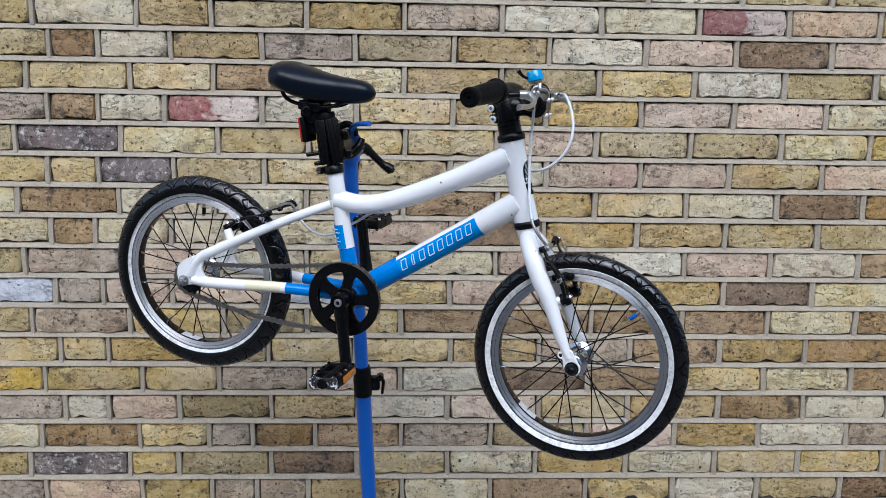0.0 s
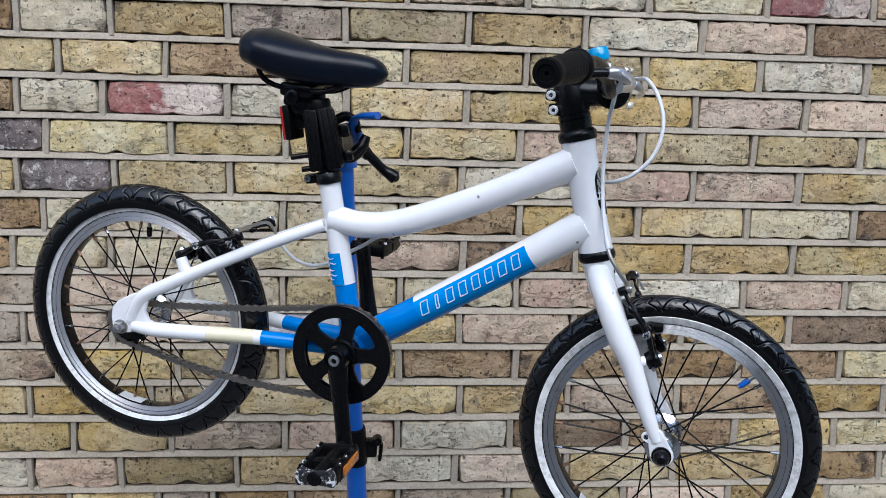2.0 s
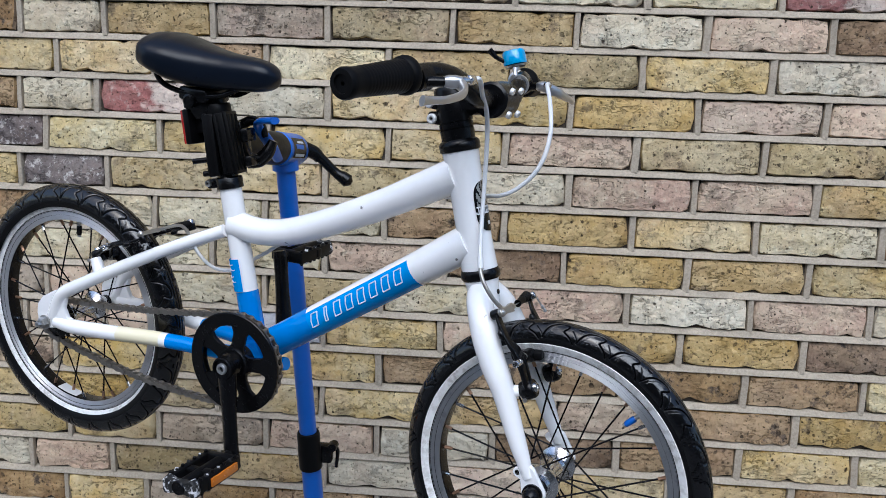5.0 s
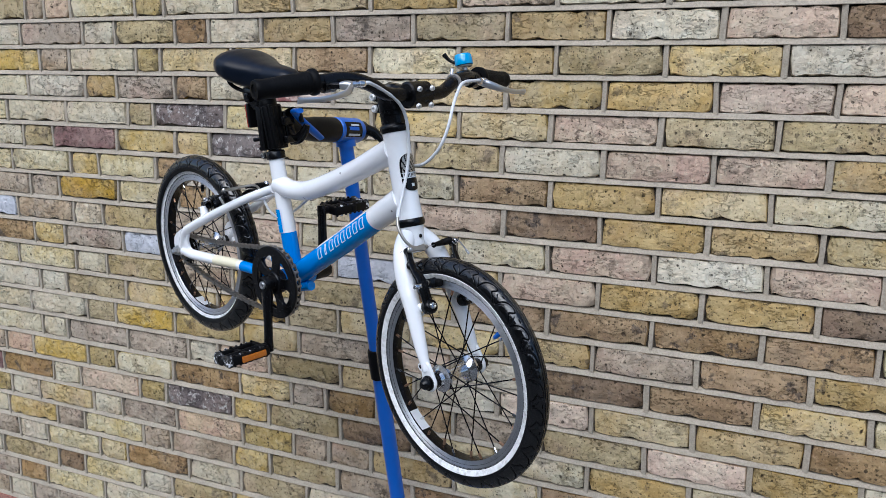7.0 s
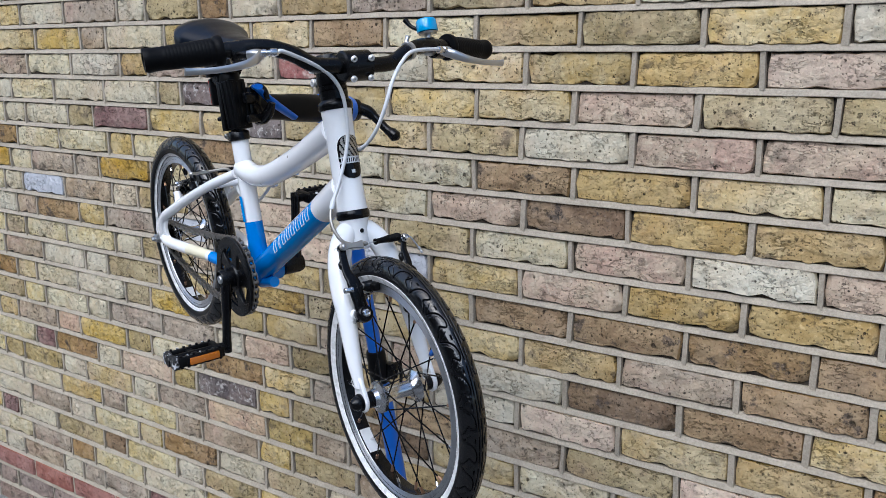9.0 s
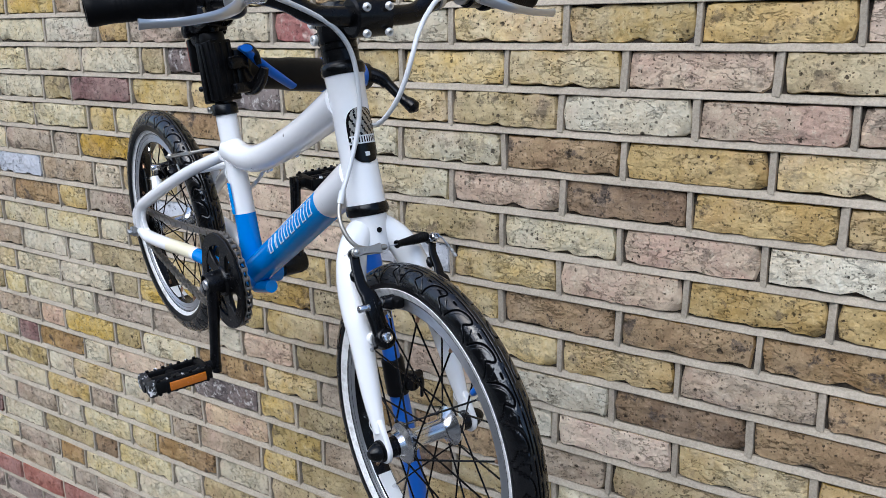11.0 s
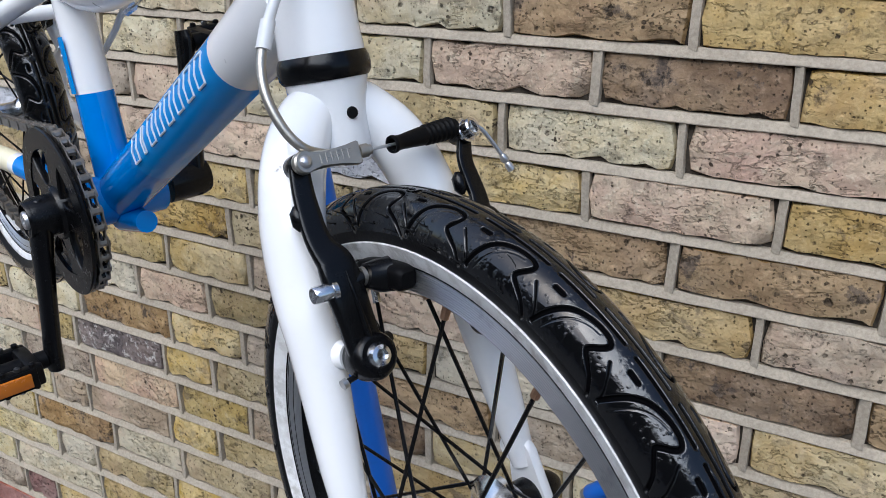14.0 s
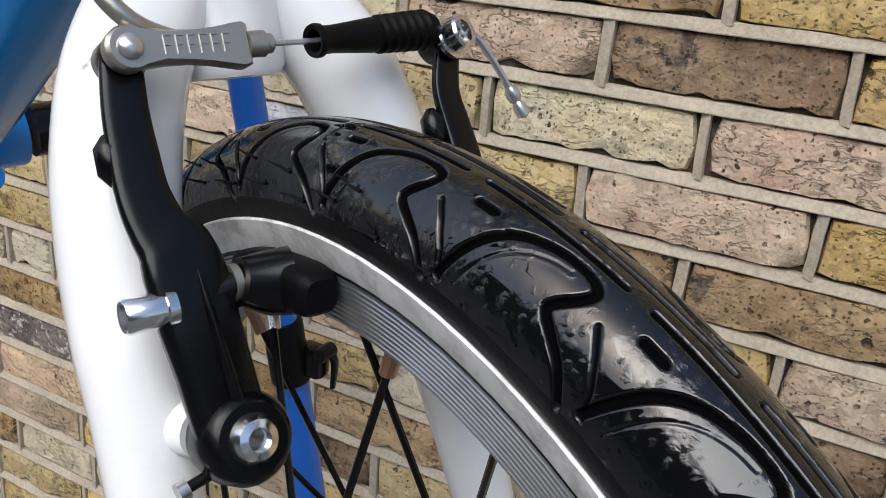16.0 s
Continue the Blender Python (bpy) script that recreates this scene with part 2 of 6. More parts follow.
def wet_tyre():
    """Black rubber under a film of water: mirror-like, broken by fine droplets and grit in patches."""
    m, t, b = nodes_of("tyre_rubber")
    pos = place(t, False)
    b.inputs["Base Color"].default_value = (0.0025, 0.0025, 0.003, 1)
    damp = ramp(t, noise_tex(t, pos, 95, 6, 0.72), [(0.46, 0.0), (0.60, 1.0)])
    mr = add(t, "ShaderNodeMapRange", To_Min=0.045, To_Max=0.13)
    t.links.new(damp, mr.inputs["Value"])
    cut = t.nodes.new("ShaderNodeAttribute")
    cut.attribute_name = "groove"
    open_face = math_node(t, "SUBTRACT", 1.0, cut.outputs["Fac"], True)
    t.links.new(math_node(t, "ADD", mr.outputs["Result"], math_node(t, "MULTIPLY", cut.outputs["Fac"], 0.45), True), b.inputs["Roughness"])
    t.links.new(math_node(t, "MULTIPLY", open_face, 0.55), b.inputs["Specular IOR Level"])
    t.links.new(math_node(t, "MULTIPLY", open_face, 0.30), b.inputs["Coat Weight"])
    b.inputs["Coat Roughness"].default_value = 0.03
    drops = add(t, "ShaderNodeTexVoronoi", Scale=420.0, Randomness=1.0)
    t.links.new(pos, drops.inputs["Vector"])
    bead = math_node(t, "MULTIPLY", ramp(t, drops.outputs["Distance"], [(0.0, 1.0), (0.55, 0.0)]), damp)
    film = math_node(t, "ADD", math_node(t, "MULTIPLY", noise_tex(t, pos, 90, 2, 0.5), 0.5), math_node(t, "MULTIPLY", noise_tex(t, pos, 700, 3, 0.6), math_node(t, "MULTIPLY", damp, 0.16)))
    bump(t, b, math_node(t, "ADD", bead, film), 0.32, 0.0009)
    t.links.new(t.nodes["Bump"].outputs["Normal"], b.inputs["Coat Normal"])
    return m


TYRE = wet_tyre()
WALL_RUBBER = smooth_mat("tyre_sidewall", (0.003, 0.003, 0.0035), 0.40, dirt=0.25, dirt_color=(0.010, 0.010, 0.010), grain=0.3, spec=0.25)
VINYL = smooth_mat("saddle_vinyl", (0.0030, 0.0056, 0.012), 0.30, dirt=0.25, dirt_color=(0.008, 0.011, 0.018), grain=0.10, spec=0.26)
SILVER = smooth_mat("polished_alloy", (0.72, 0.72, 0.73), 0.2, metal=1.0, dirt=0.25, dirt_color=(0.35, 0.34, 0.33))
def rim_metal():
    """Pale rim wall, scuffed in streaks and blotches."""
    m, t, b = nodes_of("rim_band")
    pos = place(t, False)
    blot = ramp(t, noise_tex(t, pos, 105, 6, 0.68), [(0.44, 0.0), (0.60, 1.0)])
    wide = ramp(t, noise_tex(t, pos, 24, 3, 0.5), [(0.38, 0.25), (0.62, 0.75)])
    col = mix(t, math_node(t, "MULTIPLY", blot, wide), (0.93, 0.925, 0.915), (0.48, 0.455, 0.42))
    t.links.new(col, b.inputs["Base Color"])
    b.inputs["Metallic"].default_value = 0.05
    b.inputs["Roughness"].default_value = 0.42
    bump(t, b, noise_tex(t, pos, 420, 4), 0.4, 0.0005)
    return m


TRACK = smooth_mat("brushed_rim", (0.60, 0.60, 0.62), 0.34, metal=0.75, dirt=0.5, dirt_color=(0.34, 0.34, 0.35), scale=60)
# front copy of the track metal, with a dark reflection put into its colour
DARK_REFLECTION_TRACK = smooth_mat("rim_track_dark_reflection", (0.40, 0.41, 0.43), 0.30, metal=0.85, dirt=0.7, dirt_color=(0.17, 0.175, 0.19), scale=70)
BAND = rim_metal()
ZINC = smooth_mat("bright_zinc", (0.78, 0.78, 0.77), 0.34, metal=0.35, dirt=0.3, dirt_color=(0.5, 0.48, 0.45))
STEEL = smooth_mat("zinc_steel", (0.55, 0.54, 0.52), 0.3, metal=1.0, dirt=0.5, dirt_color=(0.25, 0.22, 0.18))
CASTING = smooth_mat("cast_alloy", (0.43, 0.405, 0.36), 0.36, metal=0.85, dirt=0.5, dirt_color=(0.26, 0.235, 0.20), grain=0.12)
BRASS = smooth_mat("copper_nipple", (0.45, 0.27, 0.17), 0.4, metal=0.9, dirt=0.4)
CHAIN = smooth_mat("chain_steel", (0.30, 0.275, 0.245), 0.32, metal=0.85, dirt=0.75, dirt_color=(0.09, 0.075, 0.06), scale=200)
HOUSING = smooth_mat("white_cable", (0.72, 0.73, 0.74), 0.35, dirt=0.2, dirt_color=(0.5, 0.48, 0.45))
STAND_BLUE = smooth_mat("stand_blue", (0.010, 0.13, 0.58), 0.36, coat=0.25, dirt=0.3, dirt_color=(0.012, 0.075, 0.30))
BELL_BLUE = smooth_mat("bell_blue", (0.008, 0.33, 0.68), 0.18, coat=0.7)
AMBER = smooth_mat("amber_reflector", (0.55, 0.16, 0.012), 0.25, coat=0.5)
RED = smooth_mat("red_reflector", (0.48, 0.02, 0.015), 0.22, coat=0.5)
SCUFF = smooth_mat("scuffed_white", (0.012, 0.012, 0.012), 0.55, dirt=1.0, dirt_color=(0.78, 0.78, 0.80), scale=110)
PALE = smooth_mat("pale_sticker", (0.66, 0.68, 0.70), 0.35, dirt=0.2, dirt_color=(0.4, 0.4, 0.4))
WORN = smooth_mat("worn_paint", (0.86, 0.79, 0.56), 0.35, coat=0.3, dirt=0.5, dirt_color=(0.80, 0.78, 0.72))


# ---- mesh tools ----
class Geo:
    """Vertices, faces and material numbers of one mesh in the making."""

    def __init__(self):
        self.v, self.f, self.m = [], [], []

    def put(self, verts, faces, mat=0):
        o = len(self.v)
        self.v += [tuple(p) for p in verts]
        self.f += [tuple(i + o for i in q) for q in faces]
        self.m += [mat] * len(faces)
        return self

    def turn(self, matrix):
        self.v = [tuple(matrix @ Vector(p)) for p in self.v]
        return self


def mesh_of(name, geo, mats, smooth=40):
    me = bpy.data.meshes.new(name)
    me.from_pydata(geo.v, [], geo.f)
    for m in mats:
        me.materials.append(m)
    me.polygons.foreach_set("material_index", geo.m)
    if smooth:
        me.polygons.foreach_set("use_smooth", [True] * len(geo.f))
        me.set_sharp_from_angle(angle=radians(smooth))
    me.update()
    return me


def part(name, geo, mats, parent, label="", smooth=40):
    if not isinstance(mats, (list, tuple)):
        mats = [mats]
    while parent.parent and parent.parent.parent:
        parent = parent.parent
    ob = new(name, mesh_of(name, geo, mats, smooth))
    ob.parent = parent
    return tagged(ob, label) if label else ob


def frame_axes(d):
    d = Vector(d).normalized()
    up = Vector((0, 0, 1)) if abs(d.z) < 0.9 else Vector((1, 0, 0))
    a = d.cross(up).normalized()
    return a, a.cross(d)


def curve(points, n=8):
    """A smooth line through the points (Catmull-Rom), n steps a span."""
    p = [Vector(q) for q in points]
    p = [2 * p[0] - p[1]] + p + [2 * p[-1] - p[-2]]
    out = []
    for i in range(1, len(p) - 2):
        a, b, c, d = p[i - 1:i + 3]
        for k in range(n):
            s = k / n
            out.append(0.5 * ((2 * b) + (c - a) * s + (2 * a - 5 * b + 4 * c - d) * s * s + (3 * b - a - 3 * c + d) * s ** 3))
    return out + [p[-2]]


def sweep(geo, points, radii, segs=16, mat=0, flat=1.0, caps=True, mats=None, side=None, box=1.0):
    """A tube along the points. radii: one number or one a point; flat: height against width; box: under 1 squares the section; mats: a material number a span."""
    p = [Vector(q) for q in points]
    r = [radii] * len(p) if isinstance(radii, (int, float)) else list(radii)
    if len(r) < len(p):
        xs = np.linspace(0, 1, len(p))
        r = list(np.interp(xs, np.linspace(0, 1, len(r)), r))
    a = Vector(side) if side else frame_axes(p[1] - p[0])[0]
    verts, faces, fm = [], [], []
    for i, q in enumerate(p):
        d = (p[min(i + 1, len(p) - 1)] - p[max(i - 1, 0)]).normalized()
        a = (a - a.dot(d) * d).normalized()
        b = d.cross(a)
        for k in range(segs):
            w = 2 * math.pi * k / segs
            cw, sw = (math.copysign(abs(v) ** box, v) for v in (math.cos(w), math.sin(w)))
            verts.append(q + a * (r[i] * cw) + b * (r[i] * flat * sw))
    for i in range(len(p) - 1):
        for k in range(segs):
            k2 = (k + 1) % segs
            faces.append((i * segs + k, i * segs + k2, (i + 1) * segs + k2, (i + 1) * segs + k))
            fm.append(mats[i] if mats else mat)
    if caps:
        faces.append(tuple(reversed(range(segs))))
        faces.append(tuple((len(p) - 1) * segs + k for k in range(segs)))
        fm += [fm[0], fm[-1]]
    o = len(geo.v)
    geo.v += [tuple(q) for q in verts]
    geo.f += [tuple(i + o for i in q) for q in faces]
    geo.m += fm
    return geo


def lathe(geo, profile, origin, axis, segs=32, mat=0, mats=None, loop=False):
    """Turns the profile of (radius, height) round the axis."""
    o3, d = Vector(origin), Vector(axis).normalized()
    a, b = frame_axes(d)
    n = len(profile)
    verts, faces, fm = [], [], []
    for k in range(segs):
        w = 2 * math.pi * k / segs
        e = a * math.cos(w) + b * math.sin(w)
        verts += [o3 + e * r + d * h for r, h in profile]
    for k in range(segs):
        k2 = (k + 1) % segs
        for i in range(n if loop else n - 1):
            j = (i + 1) % n
            if profile[i][0] < 1e-7 and profile[j][0] < 1e-7:
                continue
            faces.append((k * n + i, k2 * n + i, k2 * n + j, k * n + j))
            fm.append(mats[i] if mats else mat)
    if not loop:
        for i, flip in ((0, False), (n - 1, True)):
            if profile[i][0] > 1e-7:
                ring = [k * n + i for k in range(segs)]
                faces.append(tuple(ring[::-1] if flip else ring))
                fm.append(mats[min(i, n - 2)] if mats else mat)
    o = len(geo.v)
    geo.v += [tuple(q) for q in verts]
    geo.f += [tuple(i + o for i in q) for q in faces]
    geo.m += fm
    return geo


def block(geo, size, matrix=None, bevel=0.001, mat=0, taper=1.0):
    """A box with chamfered edges; taper narrows its top."""
    hx, hy, hz = (s / 2 for s in size)
    b = min(bevel, hx * 0.49, hy * 0.49, hz * 0.49)
    bm = bmesh.new()
    bmesh.ops.create_cube(bm, size=1)
    for v in bm.verts:
        k = taper if v.co.z > 0 else 1.0
        v.co = Vector((v.co.x * 2 * hx * k, v.co.y * 2 * hy * k, v.co.z * 2 * hz))
    if b > 1e-5:
        bmesh.ops.bevel(bm, geom=bm.edges[:], offset=b, segments=2, profile=0.5, affect="EDGES")
    bm.verts.index_update()
    m = matrix or Matrix()
    geo.put([m @ v.co for v in bm.verts], [[v.index for v in f.verts] for f in bm.faces], mat)
    bm.free()
    return geo


def plate(geo, outline, thick, matrix=None, mat=0, chamfer=0.0):
    """A flat plate with the outline in x and z, thick along y, edges chamfered."""
    m = matrix or Matrix()
    c = sum((Vector((x, 0, z)) for x, z in outline), Vector()) / len(outline)
    n = len(outline)
    rows = []
    ch = chamfer
    for y, k in ((-thick / 2, ch), (-thick / 2 + ch, 0), (thick / 2 - ch, 0), (thick / 2, ch)):
        row = []
        for x, z in outline:
            v = Vector((x, 0, z)) - c
            s = (v.length - k) / v.length if v.length > k else 1
            q = c + v * s
            row.append(m @ Vector((q.x, y, q.z)))
        rows.append(row)
    verts = [q for row in rows for q in row]
    faces = []
    for i in range(3):
        for k in range(n):
            k2 = (k + 1) % n
            faces.append((i * n + k, (i + 1) * n + k, (i + 1) * n + k2, i * n + k2))
    faces.append(tuple(range(n)))
    faces.append(tuple(3 * n + k for k in reversed(range(n))))
    geo.put(verts, faces, mat)
    return geo


def capsule(x0, z0, x1, z1, r0, r1, n=10):
    """The outline of a plate with round ends."""
    d = math.atan2(z1 - z0, x1 - x0)
    out = [(x1 + r1 * math.cos(d + a), z1 + r1 * math.sin(d + a)) for a in np.linspace(-math.pi / 2, math.pi / 2, n)]
    return out + [(x0 + r0 * math.cos(d + a), z0 + r0 * math.sin(d + a)) for a in np.linspace(math.pi / 2, 3 * math.pi / 2, n)]


def bolt_head(geo, at, axis, r=0.005, h=0.005, mat=0, dark=1):
    """A round cap screw with a socket."""
    lathe(geo, [(0.0, h * 0.4), (r * 0.45, h * 0.4)], at, axis, 6, dark)
    return lathe(geo, [(r * 0.45, h * 0.4), (r * 0.48, h), (r * 0.85, h), (r, h * 0.8), (r, 0.0)], at, axis, 20, mat)


# ---- the setting: ground and wall ----
COURSE, JOINT, TOP_JOINT = 0.075, 0.011, 1.72


def slope(x):
    """The ground falls a little along the wall."""
    return -0.045 + 0.075 * (max(-6.0, min(3.0, x)) + 1.975)


def ground():
    g = Geo()
    xs = [-400, -60, -12, -6] + list(np.linspace(-5.5, 3.0, 120)) + [12, 60, 400]
    ys = [-400, -60, -12, -5] + list(np.linspace(-4, -0.16, 40)) + [-0.12, -0.08, -0.05, 0.05, 0.3, 5, 60, 400]
    for x in xs:
        for y in ys:
            n = noise.noise(Vector((x * 1.7, y * 1.7, 0))) * 0.006 + noise.noise(Vector((x * 14, y * 14, 3))) * 0.0025
            g.v.append((x, y, slope(x) - 0.012 + n - (0.0 if y > -5 else 0.004)))
    k = len(ys)
    for i in range(len(xs) - 1):
        for j in range(k - 1):
            g.f.append((i * k + j, (i + 1) * k + j, (i + 1) * k + j + 1, i * k + j + 1))
            g.m.append(0)
    ob = new("ground", mesh_of("ground", g, [ASPHALT], 60))
    return tagged(ob, "worn dark grey asphalt pavement along the wall", "ground", kind="structure")


def fillet():
    """The lumpy cement strip where the pavement meets the wall."""
    g = Geo()
    xs = list(np.linspace(-5.0, 2.6, 900))
    rows = ((-0.002, 0.016), (-0.012, 0.014), (-0.024, 0.009), (-0.040, 0.003), (-0.054, -0.003), (-0.064, -0.03))
    for x in xs:
        w = 0.72 + 0.4 * noise.noise(Vector((x * 3.1, 0, 0))) + 0.45 * noise.noise(Vector((x * 17, 2, 0))) + 0.10 * noise.noise(Vector((x * 47, 4, 0)))
        for y, z in rows:
            g.v.append((x, y * max(0.35, w) if y < -0.01 else y, slope(x) + z + 0.004 * noise.noise(Vector((x * 26, y * 60, 5))) + 0.002 * noise.noise(Vector((x * 70, y * 120, 8)))))
    k = len(rows)
    for i in range(len(xs) - 1):
        for j in range(k - 1):
            g.f.append((i * k + j, i * k + j + 1, (i + 1) * k + j + 1, (i + 1) * k + j))
            g.m.append(0)
    ob = new("trim_fillet", mesh_of("trim_fillet", g, [CEMENT], 60))
    return tagged(ob, "lumpy pale cement strip at the foot of the wall", "trim", kind="structure")


def unseen_street_side():
    """A plain unseen facade across the street, added behind the viewer to cut off low sky and darken reflections."""
    g = Geo()
    x0, x1, y0, y1, z0, z1 = -18.0, 16.0, -11.4, -11.0, -1.2, 6.6
    g.put([(x0, y0, z0), (x1, y0, z0), (x1, y1, z0), (x0, y1, z0), (x0, y0, z1), (x1, y0, z1), (x1, y1, z1), (x0, y1, z1)],
          [(0, 3, 2, 1), (4, 5, 6, 7), (0, 1, 5, 4), (2, 3, 7, 6), (1, 2, 6, 5), (0, 4, 7, 3)])
    ob = new("wall_unseen", mesh_of("wall_unseen", g, [FACADE], 0))
    return tagged(ob, "plain dark facade across the street, unseen, added to shape reflections", "wall", kind="structure")


ground()
fillet()
unseen_street_side()


# ---- the bicycle: x forward, y to its left, z up, from the rear axle ----
ROLLED = Matrix.Translation((0, 0, 0.2)) @ Matrix.Rotation(radians(-0.8), 4, 'X') @ Matrix.Translation((0, 0, -0.2))
UPRIGHT = ROLLED.inverted()
BIKE_M = Matrix(((0.93825, 0.33184, 0.09783, -0.86816), (-0.31984, 0.93980, -0.12036, -0.44244), (-0.13188, 0.08164, 0.98790, 1.21602), (0, 0, 0, 1))) @ ROLLED
bike = new("bicycle")
bike.matrix_world = BIKE_M
tagged(bike, "white and blue children's bicycle clamped in a repair stand", "bicycle")
REAR, FRONT, BB = Vector((-0.002, 0, -0.006)), Vector((0.749, 0, -0.010)), Vector((0.32, 0, 0.02))
HEAD_TOP, HEAD_LOW = Vector((0.5765, 0, 0.345)), Vector((0.6225, 0, 0.212))
STEER, LEAN_OVER = -2.1, -1.5
AXIS = (HEAD_TOP - HEAD_LOW).normalized()
BARS = UPRIGHT @ Matrix.Translation((0.607, 0.018, 0.4095)) @ Matrix.Rotation(radians(-0.2), 4, 'Z') @ Matrix.Rotation(radians(-3.5), 4, 'X') @ Matrix.Translation((-0.607, 0, -0.427))
BRAKE_SET = UPRIGHT @ Matrix.Translation((0.692, 0.0005, 0.1455)) @ Matrix.Rotation(radians(-3.8), 4, 'Z') @ Matrix.Rotation(radians(-3.8), 4, 'X') @ Matrix.Translation((-0.69, 0, -0.15))
LEANED = Matrix.Translation(HEAD_LOW) @ Matrix.Rotation(radians(LEAN_OVER), 4, 'X') @ Matrix.Translation(-HEAD_LOW)
TURNED = LEANED @ Matrix.Translation(HEAD_LOW) @ Matrix.Rotation(radians(STEER), 4, AXIS) @ Matrix.Translation(-HEAD_LOW)


def group(name, label=""):
    """A part made of pieces: an empty that carries them."""
    ob = new(name)
    ob.parent = bike
    return tagged(ob, label) if label else ob


def build_frame():
    fr = group("frame", "white frame with blue lower tubes")
    g = Geo()
    top = curve([(0.268, 0, 0.190), (0.315, 0, 0.189), (0.373, 0, 0.205), (0.474, 0, 0.256), (0.578, 0, 0.318)], 10)
    sweep(g, top, [0.0185, 0.0175, 0.0175, 0.0178, 0.0185, 0.021], 24, flat=1.02)
    part("top_tube", g, WHITE, fr, "curved white top tube")
    g = Geo()
    a, b = Vector((0.606, 0, 0.243)), BB + Vector((0.004, 0, 0.004))
    pts = [a.lerp(b, s) for s in np.linspace(0, 1, 41)]
    cut = [0 if s < 0.205 else (1 if s < 0.69 else 2) for s in np.linspace(0, 1, 41)]
    sweep(g, pts, [0.0225, 0.021, 0.021, 0.0205, 0.0205], 32, mats=cut)
    way = (a - b).normalized()
    for q, face in enumerate(g.f):
        if g.m[q] == 1:
            mid = sum((Vector(g.v[k]) for k in face), Vector()) / len(face)
            off = mid - a
            off -= off.dot(way) * way
            if off.normalized().dot(Vector((-way.z, 0, way.x))) > 0.70:
                g.m[q] = 0
    dt = part("down_tube", g, [WHITE, CYAN, BLUE], fr, "down tube, white above and blue below")
    # outlined shapes of the maker's word on both flanks, as plain bars
    d = (a - b).normalized()
    nrm = Vector((-d.z, 0, d.x))
    for sidey in (-1, 1):
        g = Geo()
        for i in range(8):
            s = 0.665 - i * 0.0555
            c = a.lerp(b, s)
            w = 0.0105 if i != 1 else 0.004
            ring = [(-w / 2, -0.0085), (w / 2, -0.0085), (w / 2, 0.0085), (-w / 2, 0.0085)]
            for k in range(4):
                p0, p1 = ring[k], ring[(k + 1) % 4]
                q = []
                for u, v in (p0, p1):
                    ang = v / 0.0212 + 0.10
                    q.append(c + d * (u + 0.32 * v) + nrm * (0.0214 * math.sin(ang)) + Vector((0, sidey * 0.0214 * math.cos(ang), 0)))
                mid = (q[0] + q[1]) / 2
                off = mid - c
                off -= off.dot(d) * d
                mid = mid - off + off.normalized() * 0.0214
                sweep(g, [q[0], mid, q[1]], 0.0008, 5)
        part("decal", g, DECAL, dt, "pale outlined lettering shapes")
    g = Geo()
    lo, hi = BB, Vector((0.2575, 0, 0.242))
    pts = [hi.lerp(lo, s) for s in np.linspace(0, 1, 41)]
    cut = [0 if s < 0.62 else 1 for s in np.linspace(0, 1, 41)]
    sweep(g, pts, [0.0146, 0.0148, 0.0160], 24, mats=cut)
    st = part("seat_tube", g, [WHITE, BLUE], fr, "seat tube, white above and blue below")
    g = Geo()
    up = (hi - lo).normalized()
    rear_n = Vector((-up.z, 0, up.x))
    for i in range(13):
        s = 0.43 + 0.19 * i / 12
        for k in range(9):
            w = radians(-20 + 16 * k)
            p = hi.lerp(lo, s) + Vector((0, -math.cos(w) * 0.0171, 0)) + rear_n * math.sin(w) * 0.0171
            g.v.append(tuple(p))
    for i in range(12):
        for k in range(8):
            q = i * 9 + k
            g.f.append((q, q + 1, q + 10, q + 9))
            g.m.append(0)
    part("sticker", g, CYAN, st, "blue frame sticker")
    g = Geo()
    for i, (s, w0, w1) in enumerate(((0.46, 15, 75), (0.49, 5, 40), (0.50, 55, 80), (0.53, 20, 70), (0.56, 10, 45), (0.585, 30, 75))):
        pts = [hi.lerp(lo, s + 0.004 * math.sin(k)) + Vector((0, -math.cos(radians(w)) * 0.0174, 0)) + rear_n * math.sin(radians(w)) * 0.0174 for k, w in enumerate(np.linspace(w0, w1, 6))]
        sweep(g, pts, 0.0007, 5)
    part("decal", g, DECAL, st, "pale script shapes on the sticker")
    g = Geo()
    ax = (HEAD_TOP - HEAD_LOW).normalized()
    L = (HEAD_TOP - HEAD_LOW).length
    lathe(g, [(0.0214, 0.0), (0.0216, 0.004), (0.0210, 0.012), (0.0202, 0.04), (0.0202, 0.09), (0.0208, L - 0.012), (0.0216, L - 0.003), (0.0216, L)], HEAD_LOW, ax, 32)
    ht = part("head_tube", g.turn(LEANED), WHITE, fr, "white head tube")
    fwd = Vector((ax.z, 0, -ax.x))
    g = Geo()
    rows, cols = 41, 25
    for i in range(rows):
        s = i / (rows - 1)
        half = math.sqrt(max(0.0, 1 - (2 * s - 1) ** 4)) * 50
        for k in range(cols):
            w = radians(-half + 2 * half * k / (cols - 1))
            g.v.append(tuple(HEAD_LOW + ax * (0.045 + 0.060 * s) + fwd * math.cos(w) * 0.0212 + Vector((0, math.sin(w) * 0.0212, 0))))
